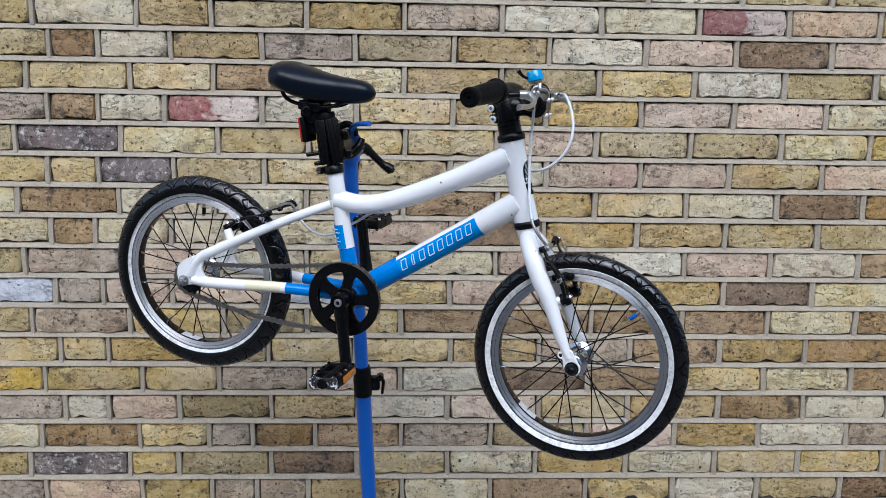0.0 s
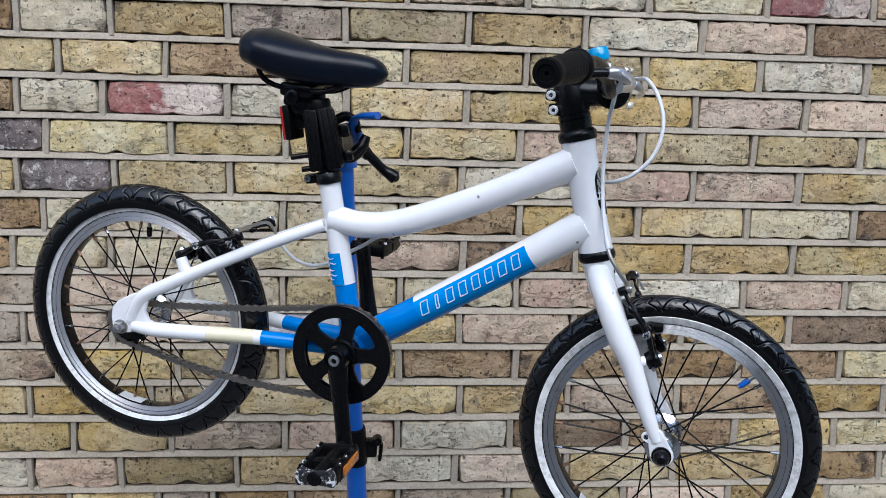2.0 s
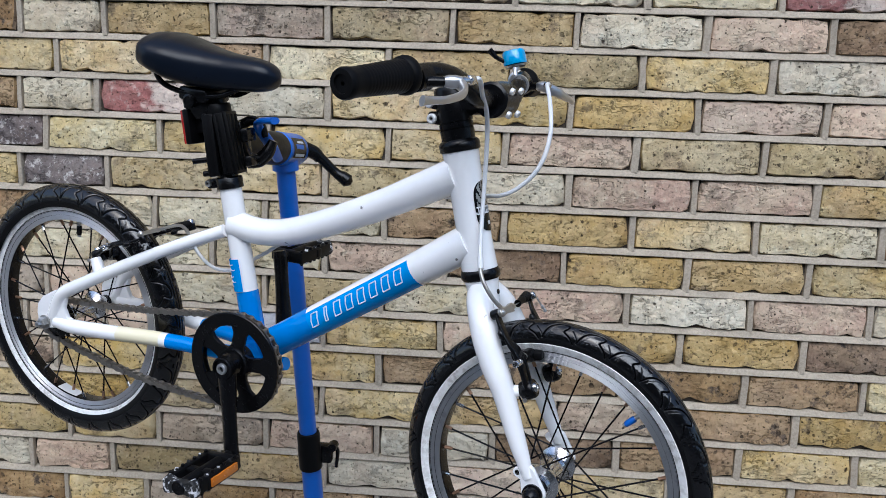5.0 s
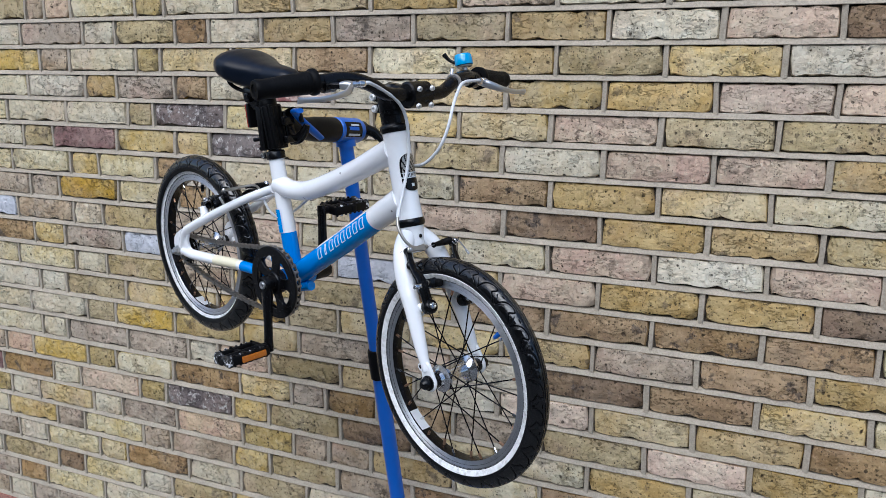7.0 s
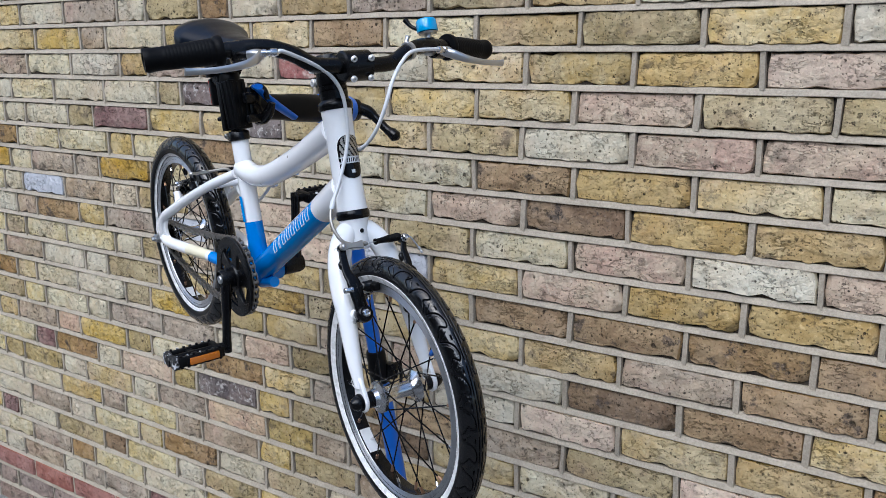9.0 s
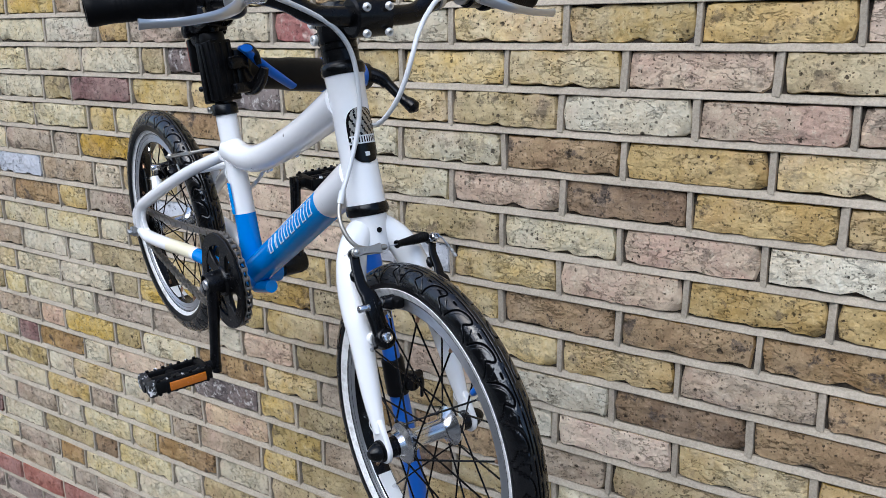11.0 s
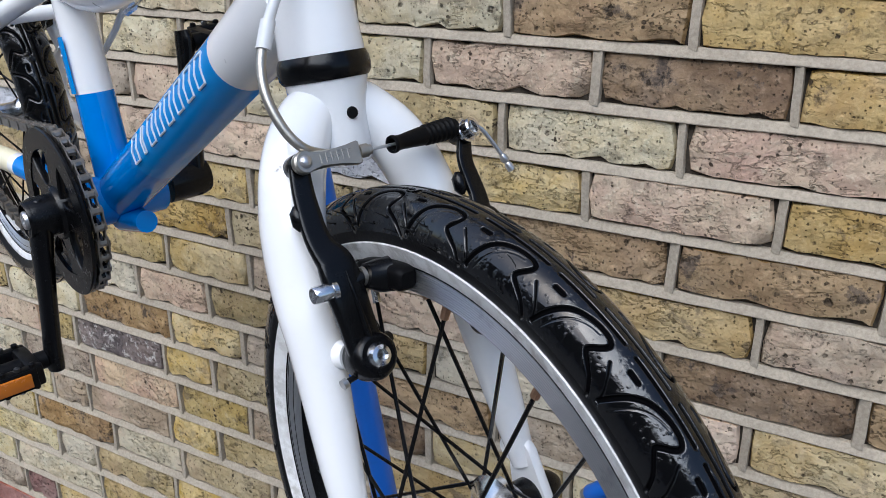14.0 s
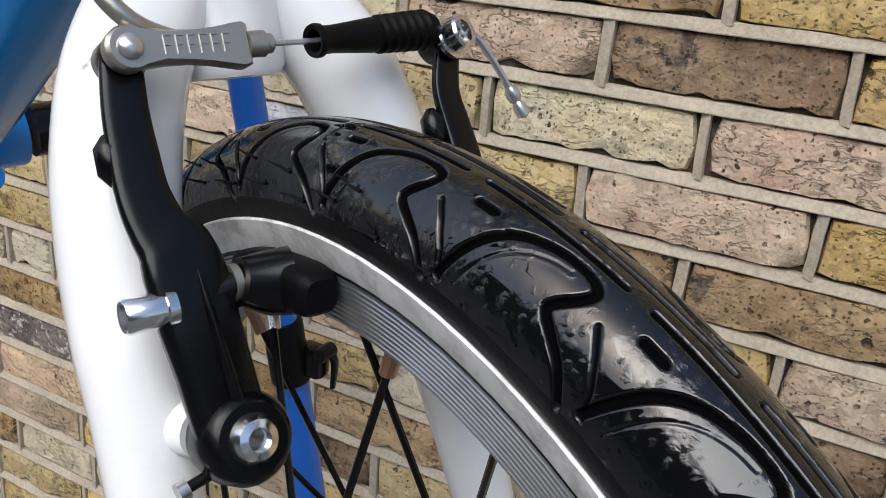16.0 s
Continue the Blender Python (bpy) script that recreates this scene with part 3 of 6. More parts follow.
    for i in range(rows - 1):
        for k in range(cols - 1):
            q = i * cols + k
            g.f.append((q, q + 1, q + cols + 1, q + cols))
            s, u = (i + 0.5) / (rows - 1), 2 * (k + 0.5) / (cols - 1) - 1
            rim = abs(u) > 0.9 and s > 0.4
            pale = 0.34 < s < 0.37 or 0.47 < s < 0.50 or (0.37 < s < 0.47 and u * 6 % 1.0 < 0.45) or (s > 0.5 and math.hypot(u, (s - 0.5) * 2.4) % 0.34 > 0.12) or (0.12 < s < 0.2 and abs(u) < 0.16)
            g.m.append(1 if pale and not rim and s < 0.5 else (2 if s > 0.5 and not rim and (u * 2.6 + s * 5.2) % 1.0 > 0.34 and abs(u) < 0.8 else 0))
    part("head_badge", g.turn(LEANED), [BLACK, PALE, CASTING], ht, "black and grey oval badge with pale bars")
    # stays
    for sd in (-1, 1):
        g = Geo()
        cs = curve([REAR + Vector((0.018, sd * 0.061, 0.004)), (0.05, sd * 0.062, 0.0), (0.11, sd * 0.055, 0.006), (0.19, sd * 0.040, 0.013), (0.30, sd * 0.026, 0.019)], 10)
        mats = [1 if 30 < i else (2 if sd < 0 and 21 < i <= 29 else 0) for i in range(len(cs))]
        sweep(g, cs, [0.0085, 0.0105, 0.0105, 0.0105, 0.011], 16, mats=mats)
        part("chain_stay", g, [WHITE, BLUE, WORN], fr, "white chain stay with a blue end")
        g = Geo()
        ss = curve([REAR + Vector((0.012, sd * 0.061, 0.012)), (0.026, sd * 0.061, 0.042), (0.06, sd * 0.057, 0.066), (0.132, sd * 0.045, 0.110), (0.20, sd * 0.030, 0.149), (0.262, sd * 0.011, 0.181)], 10)
        sweep(g, ss, [0.0085, 0.0095, 0.0092, 0.0085, 0.0085], 16)
        part("seat_stay", g, WHITE, fr, "slim white seat stay")
        g = Geo()
        m = Matrix.Translation((0, sd * 0.061, 0))
        plate(g, [(-0.019, 0.006), (-0.016, -0.008), (-0.006, -0.0145), (0.006, -0.014), (0.024, -0.009), (0.056, -0.009), (0.056, 0.006), (0.040, 0.011), (0.033, 0.024), (0.037, 0.044), (0.030, 0.052), (0.014, 0.046), (-0.009, 0.031), (-0.018, 0.019)], 0.007, m, chamfer=0.0015)
        part("dropout", g, WHITE, fr, "white rear dropout plate")
        g = Geo()
        sweep(g, [(0.088, sd * 0.0515, 0.082), (0.082, sd * 0.049, 0.091), (0.074, sd * 0.0465, 0.105)], [0.0095, 0.0085, 0.0080], 16)
        part("brake_boss", g, WHITE, fr)
    g = Geo()
    sweep(g, [(0.186, -0.034, 0.142), (0.186, 0.034, 0.142)], 0.0065, 12)
    part("stay_bridge", g, WHITE, fr)
    g = Geo()
    lathe(g, [(0.0195, -0.034), (0.0205, -0.032), (0.0205, 0.032), (0.0195, 0.034)], BB, (0, 1, 0), 28)
    sweep(g, [BB + Vector((0.004, 0, -0.018)), BB + Vector((0.048, 0, -0.004))], [0.012, 0.009], 14)
    part("bottom_bracket_shell", g, BLUE, fr)
    for p in ((0.53, 0.017, 0.278), (0.42, 0.019, 0.214), (0.35, 0.016, 0.178)):
        g = Geo()
        sweep(g, [Vector(p) + Vector((-0.006, 0, -0.003)), Vector(p) + Vector((0.006, 0, 0.003))], 0.0035, 8)
        part("cable_stop", g, SILVER, fr)
    g = Geo()
    sweep(g, curve([(0.350, 0.016, 0.178), (0.331, 0.018, 0.172), (0.308, 0.020, 0.154), (0.285, 0.022, 0.138), (0.258, 0.022, 0.118), (0.233, 0.020, 0.112), (0.211, 0.020, 0.117), (0.193, 0.020, 0.130), (0.187, 0.0212, 0.137)], 8), 0.0025, 8)
    part("rear_brake_cable", g, HOUSING, fr, "white cable housing")
    g = Geo()
    sweep(g, [(0.53, 0.017, 0.278), (0.42, 0.019, 0.214), (0.35, 0.016, 0.178)], 0.0008, 6)
    part("brake_wire", g, STEEL, fr, "bare steel brake wire")


def build_fork():
    fk = group("fork", "white steel unicrown fork")
    ax = AXIS
    g = Geo()
    lathe(g, [(0.0218, 0.002), (0.0232, -0.001), (0.0236, -0.004), (0.0234, -0.008), (0.0216, -0.0105)], HEAD_LOW, ax, 36)
    part("crown_race", g.turn(TURNED), BLACK, fk, "black lower headset race")
    g = Geo()
    low = HEAD_LOW - ax * 0.010
    lathe(g, [(0.0212, 0.0), (0.0196, -0.006), (0.0186, -0.016), (0.0176, -0.030), (0.0168, -0.040), (0.0155, -0.0425), (0.0130, -0.043)], low, ax, 36)
    crown = part("crown", g.turn(TURNED), WHITE, fk, "white fork crown with a bolt hole")
    g = Geo()
    fwd = Vector((ax.z, 0, -ax.x))
    hole = low - ax * 0.0175 + fwd * 0.0184
    lathe(g, [(0.0, 0.0012), (0.0028, 0.0012), (0.0031, 0.0002)], hole, fwd, 16)
    part("bolt_hole", g.turn(TURNED), PLASTIC, crown, "dark hole for a mudguard bolt")
    for sd in (-1, 1):
        g = Geo()
        pts = curve([low - ax * 0.009 + Vector((0.0, sd * 0.003, 0)), low - ax * 0.019 + Vector((0.002, sd * 0.0175, 0.0)), (0.6455, sd * 0.0315, 0.1690), (0.6590, sd * 0.0405, 0.1460), (0.6735, sd * 0.0450, 0.1220), (0.690, sd * 0.0480, 0.098), (0.720, sd * 0.0525, 0.042), (0.740, sd * 0.0540, 0.006)], 9)
        sweep(g, pts, [0.0130, 0.0148, 0.0158, 0.0162, 0.0160, 0.0154, 0.0146, 0.0120, 0.0094, 0.0066], 26)
        blade = part("fork_blade", g.turn(TURNED), WHITE, fk, "white tapered fork blade")
        g = Geo()
        m = Matrix.Translation((0, sd * 0.0545, 0))
        plate(g, capsule(0.738, 0.012, FRONT.x, FRONT.z, 0.010, 0.0145), 0.006, m, chamfer=0.0015)
        plate(g, capsule(0.744, 0.004, 0.727, 0.009, 0.006, 0.006), 0.005, m, chamfer=0.001)
        part("dropout", g.turn(TURNED), WHITE, blade)
        g = Geo()
        lathe(g, [(0.0, -0.001), (0.0032, -0.001)], (0.727, sd * 0.0580, 0.009), (0, sd, 0), 12)
        part("mudguard_eyelet", g.turn(TURNED), PLASTIC, blade)
        g = Geo()
        boss = Vector((0.708, sd * 0.0410, 0.0985))
        sweep(g, [Vector((0.686, sd * 0.048, 0.090)), Vector((0.699, sd * 0.0435, 0.0955)), boss], [0.0095, 0.0076, 0.0064], 16)
        part("brake_boss", g.turn(TURNED), WHITE, blade)


def tread_depth(u, arc):
    """How deep the tread is cut at the angle u (degrees in one repeat) and the arc (degrees across the section): wavy scallops, slots and long sipes."""
    lines = (
        (((8.6, 82), (7.4, 56), (6.4, 40), (5.0, 27), (2.7, 18.5), (0.4, 17), (-0.9, 22), (-0.7, 32), (0.5, 46), (0.7, 52), (-0.8, 62), (-2.2, 72), (-3.4, 92)), 0.95, 1.3),
        (((-2.3, 38), (-3.3, 50), (-4.4, 66), (-5.0, 84)), 0.55, 0.7),
        (((-5.9, 25), (-4.5, 25)), 1.0, 1.3),
        (((9.8, 7), (-1.4, 7)), 0.8, 1.3),
        (((6.9, 78), (5.9, 56), (5.0, 43), (3.8, 33), (2.3, 26.5), (1.0, 25)), 0.12, 0.32),
    )
    depth = np.zeros_like(u)
    for pts, half, deep in lines:
        for _ in range(2 if len(pts) > 4 else 0):
            cut = [q for p0, p1 in zip(pts, pts[1:]) for q in ((0.75 * p0[0] + 0.25 * p1[0], 0.75 * p0[1] + 0.25 * p1[1]), (0.25 * p0[0] + 0.75 * p1[0], 0.25 * p0[1] + 0.75 * p1[1]))]
            pts = [pts[0]] + cut + [pts[-1]]
        d = np.full_like(u, 1e9)
        for (a0, b0), (a1, b1) in zip(pts, pts[1:]):
            for wrap in (-40 / 3, 0, 40 / 3):
                x0, y0, x1, y1 = (a0 + wrap) * 3.3, b0 * 0.36, (a1 + wrap) * 3.3, b1 * 0.36
                px, py = u * 3.3 - x0, arc * 0.36 - y0
                ex, ey = x1 - x0, y1 - y0
                s = np.clip((px * ex + py * ey) / (ex * ex + ey * ey), 0, 1)
                d = np.minimum(d, np.hypot(px - s * ex, py - s * ey))
        ease = np.clip((half + 0.55 - d) / 1.1, 0, 1)
        depth = np.maximum(depth, deep * ease * ease * (3 - 2 * ease))
        depth = np.minimum(np.maximum(depth, 0), 1.6) - 0.05 * np.exp(-((d - half - 0.8) / 0.45) ** 2)
    return depth


def build_tyre(centre, parent, matrix, dense=None, shift=0.0):
    """The tyre with its cut tread; dense: the arc of the wheel, in degrees, that is built finely."""
    R, r = (0.1700, 0.0175) if dense else (0.1712, 0.0208)
    if dense:
        th = np.concatenate([np.arange(dense[0], dense[1], 0.09), np.arange(dense[1], dense[0] + 360, 0.75)])
        ph = np.concatenate([np.arange(-120, -96, 6), np.arange(-96, -90, 3), np.arange(-90, -40, 2.0), np.arange(-40, 100, 0.95), np.arange(100, 121, 5)])
    else:
        th, ph = np.arange(0, 360, 0.4), np.concatenate([np.arange(-120, -90, 10), np.arange(-90, 0, 4.5), np.arange(0, 91, 2.5), np.arange(95, 123, 9)])
    T, P = np.meshgrid(th, ph, indexing="ij")
    rep = 40 / 3
    near = P >= 0
    u = np.where(near, T - 65.8 + shift, T - 65.8 + shift + rep / 2)
    u = (u + rep / 2 - 2.0) % rep - rep / 2 + 2.0
    cut = tread_depth(u, np.abs(P)) / 1000
    cut = np.where(np.abs(P) < 96, cut, 0.0)
    bulge = 0.0004 * np.cos(np.radians(P) * 2)
    rr = r - cut + bulge
    rad = R + rr * np.cos(np.radians(P))
    y = -rr * np.sin(np.radians(P)) * np.where(near, 0.95, 1.07)
    V = np.stack([centre.x + rad * np.cos(np.radians(T)), y, centre.z + rad * np.sin(np.radians(T))], -1).reshape(-1, 3)
    n, k = T.shape
    i, j = np.meshgrid(np.arange(n), np.arange(k - 1), indexing="ij")
    i2 = (i + 1) % n
    F = np.stack([i * k + j, i * k + j + 1, i2 * k + j + 1, i2 * k + j], -1).reshape(-1, 4)
    mat = np.where(np.abs(P[:, :-1] + 2) > 93, 1, 0).reshape(-1)
    me = bpy.data.meshes.new("tyre")
    me.from_pydata(V.tolist(), [], F.tolist())
    me.materials.append(TYRE)
    me.materials.append(WALL_RUBBER)
    me.attributes.new("groove", "FLOAT", "POINT").data.foreach_set("value", np.clip((cut - 0.00012) / 0.0004, 0, 1).reshape(-1).astype(np.float32))
    me.polygons.foreach_set("material_index", mat.astype(np.int32))
    me.polygons.foreach_set("use_smooth", [True] * len(F))
    me.transform(matrix)
    me.update()
    ob = new("tyre", me)
    ob.parent = parent
    tagged(ob, "black rubber tyre with wavy scalloped tread")
    if dense:
        rng = random.Random(3)
        for a, p in ((123.5, 53), (119.0, 60), (121.5, 73), (115.0, 80), (115.5, 68), (109.5, 79), (106.0, 66), (103.5, 85), (99.5, 76), (94.0, 86), (88.0, 84), (80.0, 82), (112.0, 58), (97.0, 62)):
            line = []
            for k in range(5):
                aa, pp, lift = radians(a + k * 0.42), radians(p - k * 0.9 + rng.uniform(-0.5, 0.5)), r - 0.0002 + 0.0005 * k + 0.0001 * k * k
                line.append(centre + Vector(((R + lift * math.cos(pp)) * math.cos(aa), -lift * math.sin(pp) * 0.95, (R + lift * math.cos(pp)) * math.sin(aa))))
            g = Geo()
            sweep(g, curve(line, 3), [0.0005, 0.0004, 0.0003, 0.0002], 6)
            part("whisker", g.turn(matrix), RUBBER, ob)


def build_wheel(name, centre, matrix, dense=None, front=True):
    wh = group(name, "spoked wheel with a silver rim and black tyre")
    build_tyre(centre, wh, matrix, dense, 0.0 if front else 4.0)
    g = Geo()
    half = [(0.1636, 0.0118, 1), (0.1644, 0.0150, 1), (0.1642, 0.0156, 2), (0.1636, 0.0160, 0), (0.1548, 0.0124, 0), (0.1404, 0.0100, 2), (0.1400, 0.0082, 3), (0.1396, 0.0, 3)]
    for k in range(10):
        R0, y0 = 0.1540 - 0.00134 * k, 0.0120 - 0.00013 * k
        half[5 + 3 * k:5 + 3 * k] = [(R0, y0 - 0.0002, 1 if k in (0, 1, 5) else 2), (R0 - 0.0003, y0, 1 if k == 0 else 2), (R0 - 0.0010, y0, 2)]
    prof = [(R, -h) for R, h, _ in half] + [(R, h) for R, h, _ in reversed(half[:-1])]
    ids = [m for _, _, m in half[1:]] + [m for _, _, m in reversed(half[1:])] + [0]
    lathe(g, prof, centre, (0, 1, 0), 120, mats=ids, loop=True)
    rim = part("rim", g.turn(matrix), [BAND, BLACK, DARK_REFLECTION_TRACK if front else TRACK, BLACK], wh, "silver rim with a brake track and black bed", 30)
    # hub
    g = Geo()
    w = 0.037 if front else 0.040
    lathe(g, [(0.006, -w - 0.004), (0.012, -w - 0.004), (0.014, -w + 0.002), (0.0165, -0.0335), (0.022, -0.032), (0.0225, -0.028), (0.014, -0.023), (0.0108, -0.016), (0.0105, 0.016), (0.014, 0.023), (0.0225, 0.028), (0.022, 0.032), (0.0165, 0.0335), (0.014, w - 0.002), (0.012, w + 0.004), (0.006, w + 0.004)], centre, (0, 1, 0), 36)
    hub = part("hub", g.turn(matrix), SILVER, wh, "polished alloy hub")
    g = Geo()
    lathe(g, [(0.0045, -0.062), (0.0045, 0.062)], centre, (0, 1, 0), 14)
    for sd in (-1, 1):
        lathe(g, [(0.008, 0.041), (0.011, 0.042), (0.011, 0.052), (0.008, 0.053)], centre, (0, sd, 0), 20, 1)
    part("axle", g.turn(matrix), [STEEL, BLACK], hub)
    for sd in (-1, 1):
        g = Geo()
        if front:
            lathe(g, [(0.0120, 0.0575), (0.0120, 0.0600), (0.0100, 0.0605), (0.0100, 0.064), (0.0078, 0.069), (0.0045, 0.0725), (0.0, 0.073)], centre, (0, sd, 0), 24)
            part("axle_nut", g.turn(matrix), BLACK, hub, "black capped axle nut")
        else:
            lathe(g, [(0.0105, 0.0645), (0.0105, 0.0660), (0.0, 0.0660)], centre, (0, sd, 0), 22)
            lathe(g, [(0.0084, 0.0655), (0.0084, 0.0725), (0.0068, 0.0740), (0.0048, 0.0740), (0.0046, 0.0790), (0.0036, 0.0800), (0.0, 0.0800)], centre, (0, sd, 0), 6)
            part("axle_nut", g.turn(matrix), STEEL, hub, "steel axle nut")
    # spokes: crossed in pairs to either flange
    for i in range(28):
        sd = -1 if i % 2 else 1
        a = radians(360 * (i + 0.5) / 28)
        lead = radians(62) * (1 if (i // 2) % 2 else -1)
        p = centre + Vector((0.0195 * math.cos(a + lead), sd * 0.0305, 0.0195 * math.sin(a + lead)))
        q = centre + Vector((0.1402 * math.cos(a), sd * 0.0035, 0.1402 * math.sin(a)))
        g = Geo()
        n = p.lerp(q, 0.925)
        sweep(g, [p, n], 0.0011, 6)
        sweep(g, [n, q], 0.0022, 8, 1)
        part("spoke", g.turn(matrix), [BLACK, BRASS if i % 3 else SILVER], wh)
    g = Geo()
    va = radians(50 if front else 92)
    e = Vector((math.cos(va), 0, math.sin(va)))
    sweep(g, [centre + e * 0.1400, centre + e * 0.115], 0.0028, 10)
    sweep(g, [centre + e * 0.132, centre + e * 0.130, centre + e * 0.119, centre + e * 0.1165], [0.0030, 0.0040, 0.0036, 0.0022], 14, 1)
    part("valve", g.turn(matrix), [STEEL, STAND_BLUE if front else BLACK], wh, "valve with a blue cap" if front else "valve with a black cap")
    g = Geo()
    rows = 12
    for i in range(rows):
        aa = radians((230 if front else 255) + 16.0 * i / (rows - 1))
        for y in (-0.0086, 0.0086):
            g.v.append(tuple(centre + Vector((0.1388 * math.cos(aa), y, 0.1388 * math.sin(aa)))))
    for i in range(rows - 1):
        g.f.append((2 * i, 2 * i + 1, 2 * i + 3, 2 * i + 2))
        g.m.append(0)
    part("rim_sticker", g.turn(matrix), PALE, rim, "pale label on the rim bed")
    return wh


def brake(name, boss_x, boss_z, up, out, matrix, pad_at, tang, height, front=True):
    """A linear-pull brake: two black arms, pads, the cable guide and the rubber bellows. up: along the arms; out: away from the wheel's frame."""
    bk = group(name, "black linear-pull brake with a cast cable guide")
    U, W = Vector(up).normalized(), Vector(out).normalized()
    base = Vector((boss_x, 0, boss_z)) + W * 0.010
    tops = {}
    for sd in (-1, 1):
        g = Geo()
        y1 = sd * 0.0475
        grow = height / 0.0925
        line = [(-0.004, 0.0385, 0.0, 0.0090), (0.008, 0.0404, 0.0015, 0.0090), (0.018, 0.0421, 0.0035, 0.0090), (0.030, 0.0442, 0.0055, 0.0094), (0.041, 0.0452, 0.0055, 0.0094), (0.0470, 0.0464, 0.005, 0.0086), (0.0530, 0.0490, 0.004, 0.0067), (0.061, 0.0502, 0.0025, 0.0060), (0.070, 0.0500, 0.0012, 0.0057), (0.080, 0.0496, 0.0004, 0.0053), (0.0925, 0.0482, 0.0, 0.0048)]
        pts = [base + U * a * grow + Vector((0, sd * b - (0.0050 if sd > 0 and front and 0.05 < a < 0.09 else 0), 0)) + W * c for a, b, c, _ in line]
        sweep(g, curve(pts, 6), [k[3] * (0.86 if sd > 0 and front else 1.0) for k in line], 24, flat=0.38, side=(0, 1, 0), box=0.5)
        ridge = [p + W * 0.0034 + Vector((0, sd * -0.0018, 0)) for p in pts[1:5]]
        sweep(g, curve(ridge, 4), [0.0020, 0.0016, 0.0012, 0.0004], 10)
        lobe = base + U * 0.069 * grow + Vector((0, -0.0545 if sd < 0 else 0.0385, 0)) - W * 0.001
        sweep(g, [lobe - U * 0.006, lobe - U * 0.003, lobe + U * 0.003, lobe + U * 0.006], [0.0012, 0.0036, 0.0036, 0.0012], 12)
        lathe(g, [(0.007, -0.010), (0.0104, -0.009), (0.0117, -0.003), (0.0114, 0.004), (0.0099, 0.0068), (0.0086, 0.0074)], base + Vector((0, sd * 0.0375, 0)), W, 32)
        lathe(g, [(0.0, 0.005), (0.0050, 0.005), (0.0056, 0.003), (0.0056, -0.004), (0.0050, -0.0048), (0.0, -0.005)], base + U * (height + 0.001 * (1 + sd)) + Vector((0, y1, 0)) - W * 0.002, W, 24)
        arm = part("brake_arm", g.turn(matrix), BLACK, bk, "black forged brake arm")
        g = Geo()
        at = base + Vector((0, sd * 0.0375, 0)) + W * 0.006
        lathe(g, [(0.0, 0.0026), (0.0026, 0.0026)], at, W, 6, 1)
        lathe(g, [(0.0026, 0.0026), (0.0029, 0.0048), (0.0048, 0.0042), (0.0061, 0.0019), (0.0064, 0.0)], at, W, 28)
        part("pivot_bolt", g.turn(matrix), [SILVER, STEEL], arm, "bright pivot bolt")
        g = Geo()
        sweep(g, [base + U * -0.007 + Vector((0, sd * 0.046, 0)) - W * 0.003, base + U * -0.0085 + Vector((0, sd * 0.053, 0)) - W * 0.003], 0.0014, 10)
        sweep(g, [base + U * -0.0082 + Vector((0, sd * 0.0515, 0)) - W * 0.003, base + U * -0.0088 + Vector((0, sd * 0.0540, 0)) - W * 0.003], 0.0024, 12, 1)
        part("spring_screw", g.turn(matrix), [BLACK, STEEL], arm, "small black adjusting screw")
        # pad
        g = Geo()
        T3 = Vector(tang).normalized()
        R3 = Vector((-T3.z, 0, T3.x))
        pc = Vector(pad_at) + R3 * 0.003
        line = [pc + T3 * k + Vector((0, sd * (0.0210 + 0.0012 * (k > 0.018)), 0)) - R3 * (k * k / 0.29) for k in (-0.021, -0.018, -0.007, 0.006, 0.0135, 0.0165)]
        sweep(g, curve(line, 4), [0.0036, 0.0056, 0.0060, 0.0060, 0.0060, 0.0056, 0.0040], 20, side=(0, 1, 0), box=0.6)
        part("brake_pad", g.turn(matrix), RUBBER, arm, "black rubber brake pad")
        g = Geo()
        pb = base + U * 0.0338 + W * 0.0055
        seat = pc + R3 * 0.0015
        sweep(g, [pc + Vector((0, sd * 0.021, 0)) + T3 * 0.002, pc + Vector((0, sd * 0.027, 0)), seat + Vector((0, sd * 0.0336, 0))], [0.0082, 0.0076, 0.0056], 18, 1, side=tuple(T3), box=0.75)
        sweep(g, [seat + Vector((0, sd * 0.0334, 0)) - W * 0.0015, seat + Vector((0, sd * 0.0354, 0)) - W * 0.0015], 0.0046, 20, 2)
        sweep(g, [seat + Vector((0, sd * 0.034, 0)), pb + Vector((0, sd * 0.045, 0))], 0.0030, 12, 1)
        lathe(g, [(0.0, 0.0574), (0.0027, 0.0574)], pb, (0, sd, 0), 6, 1)
        lathe(g, [(0.0027, 0.0574), (0.0029, 0.0606), (0.0036, 0.0608), (0.0042, 0.0600), (0.0042, 0.0520), (0.0049, 0.0518), (0.0049, 0.0495), (0.0, 0.0495)], pb, (0, sd, 0), 24)
        part("pad_bolt", g.turn(matrix), [SILVER, BLACK, CASTING], arm, "zinc pad bolt")
        tops[sd] = base + U * (height + 0.001 * (1 + sd)) + Vector((0, y1, 0))
    # cable guide, inner wire, bellows, clamp
    a, b = tops[-1], tops[1]
    d = (b - a).normalized()
    f = W
    g = Geo()
    q = a + f * 0.006 + d * -0.001
    top = U
    m = Matrix(((d.x, f.x, top.x, q.x), (d.y, f.y, top.y, q.y), (d.z, f.z, top.z, q.z), (0, 0, 0, 1)))
    arc = [(0.0053 * math.cos(radians(w)), 0.0053 * math.sin(radians(w))) for w in range(300, 59, -15)]
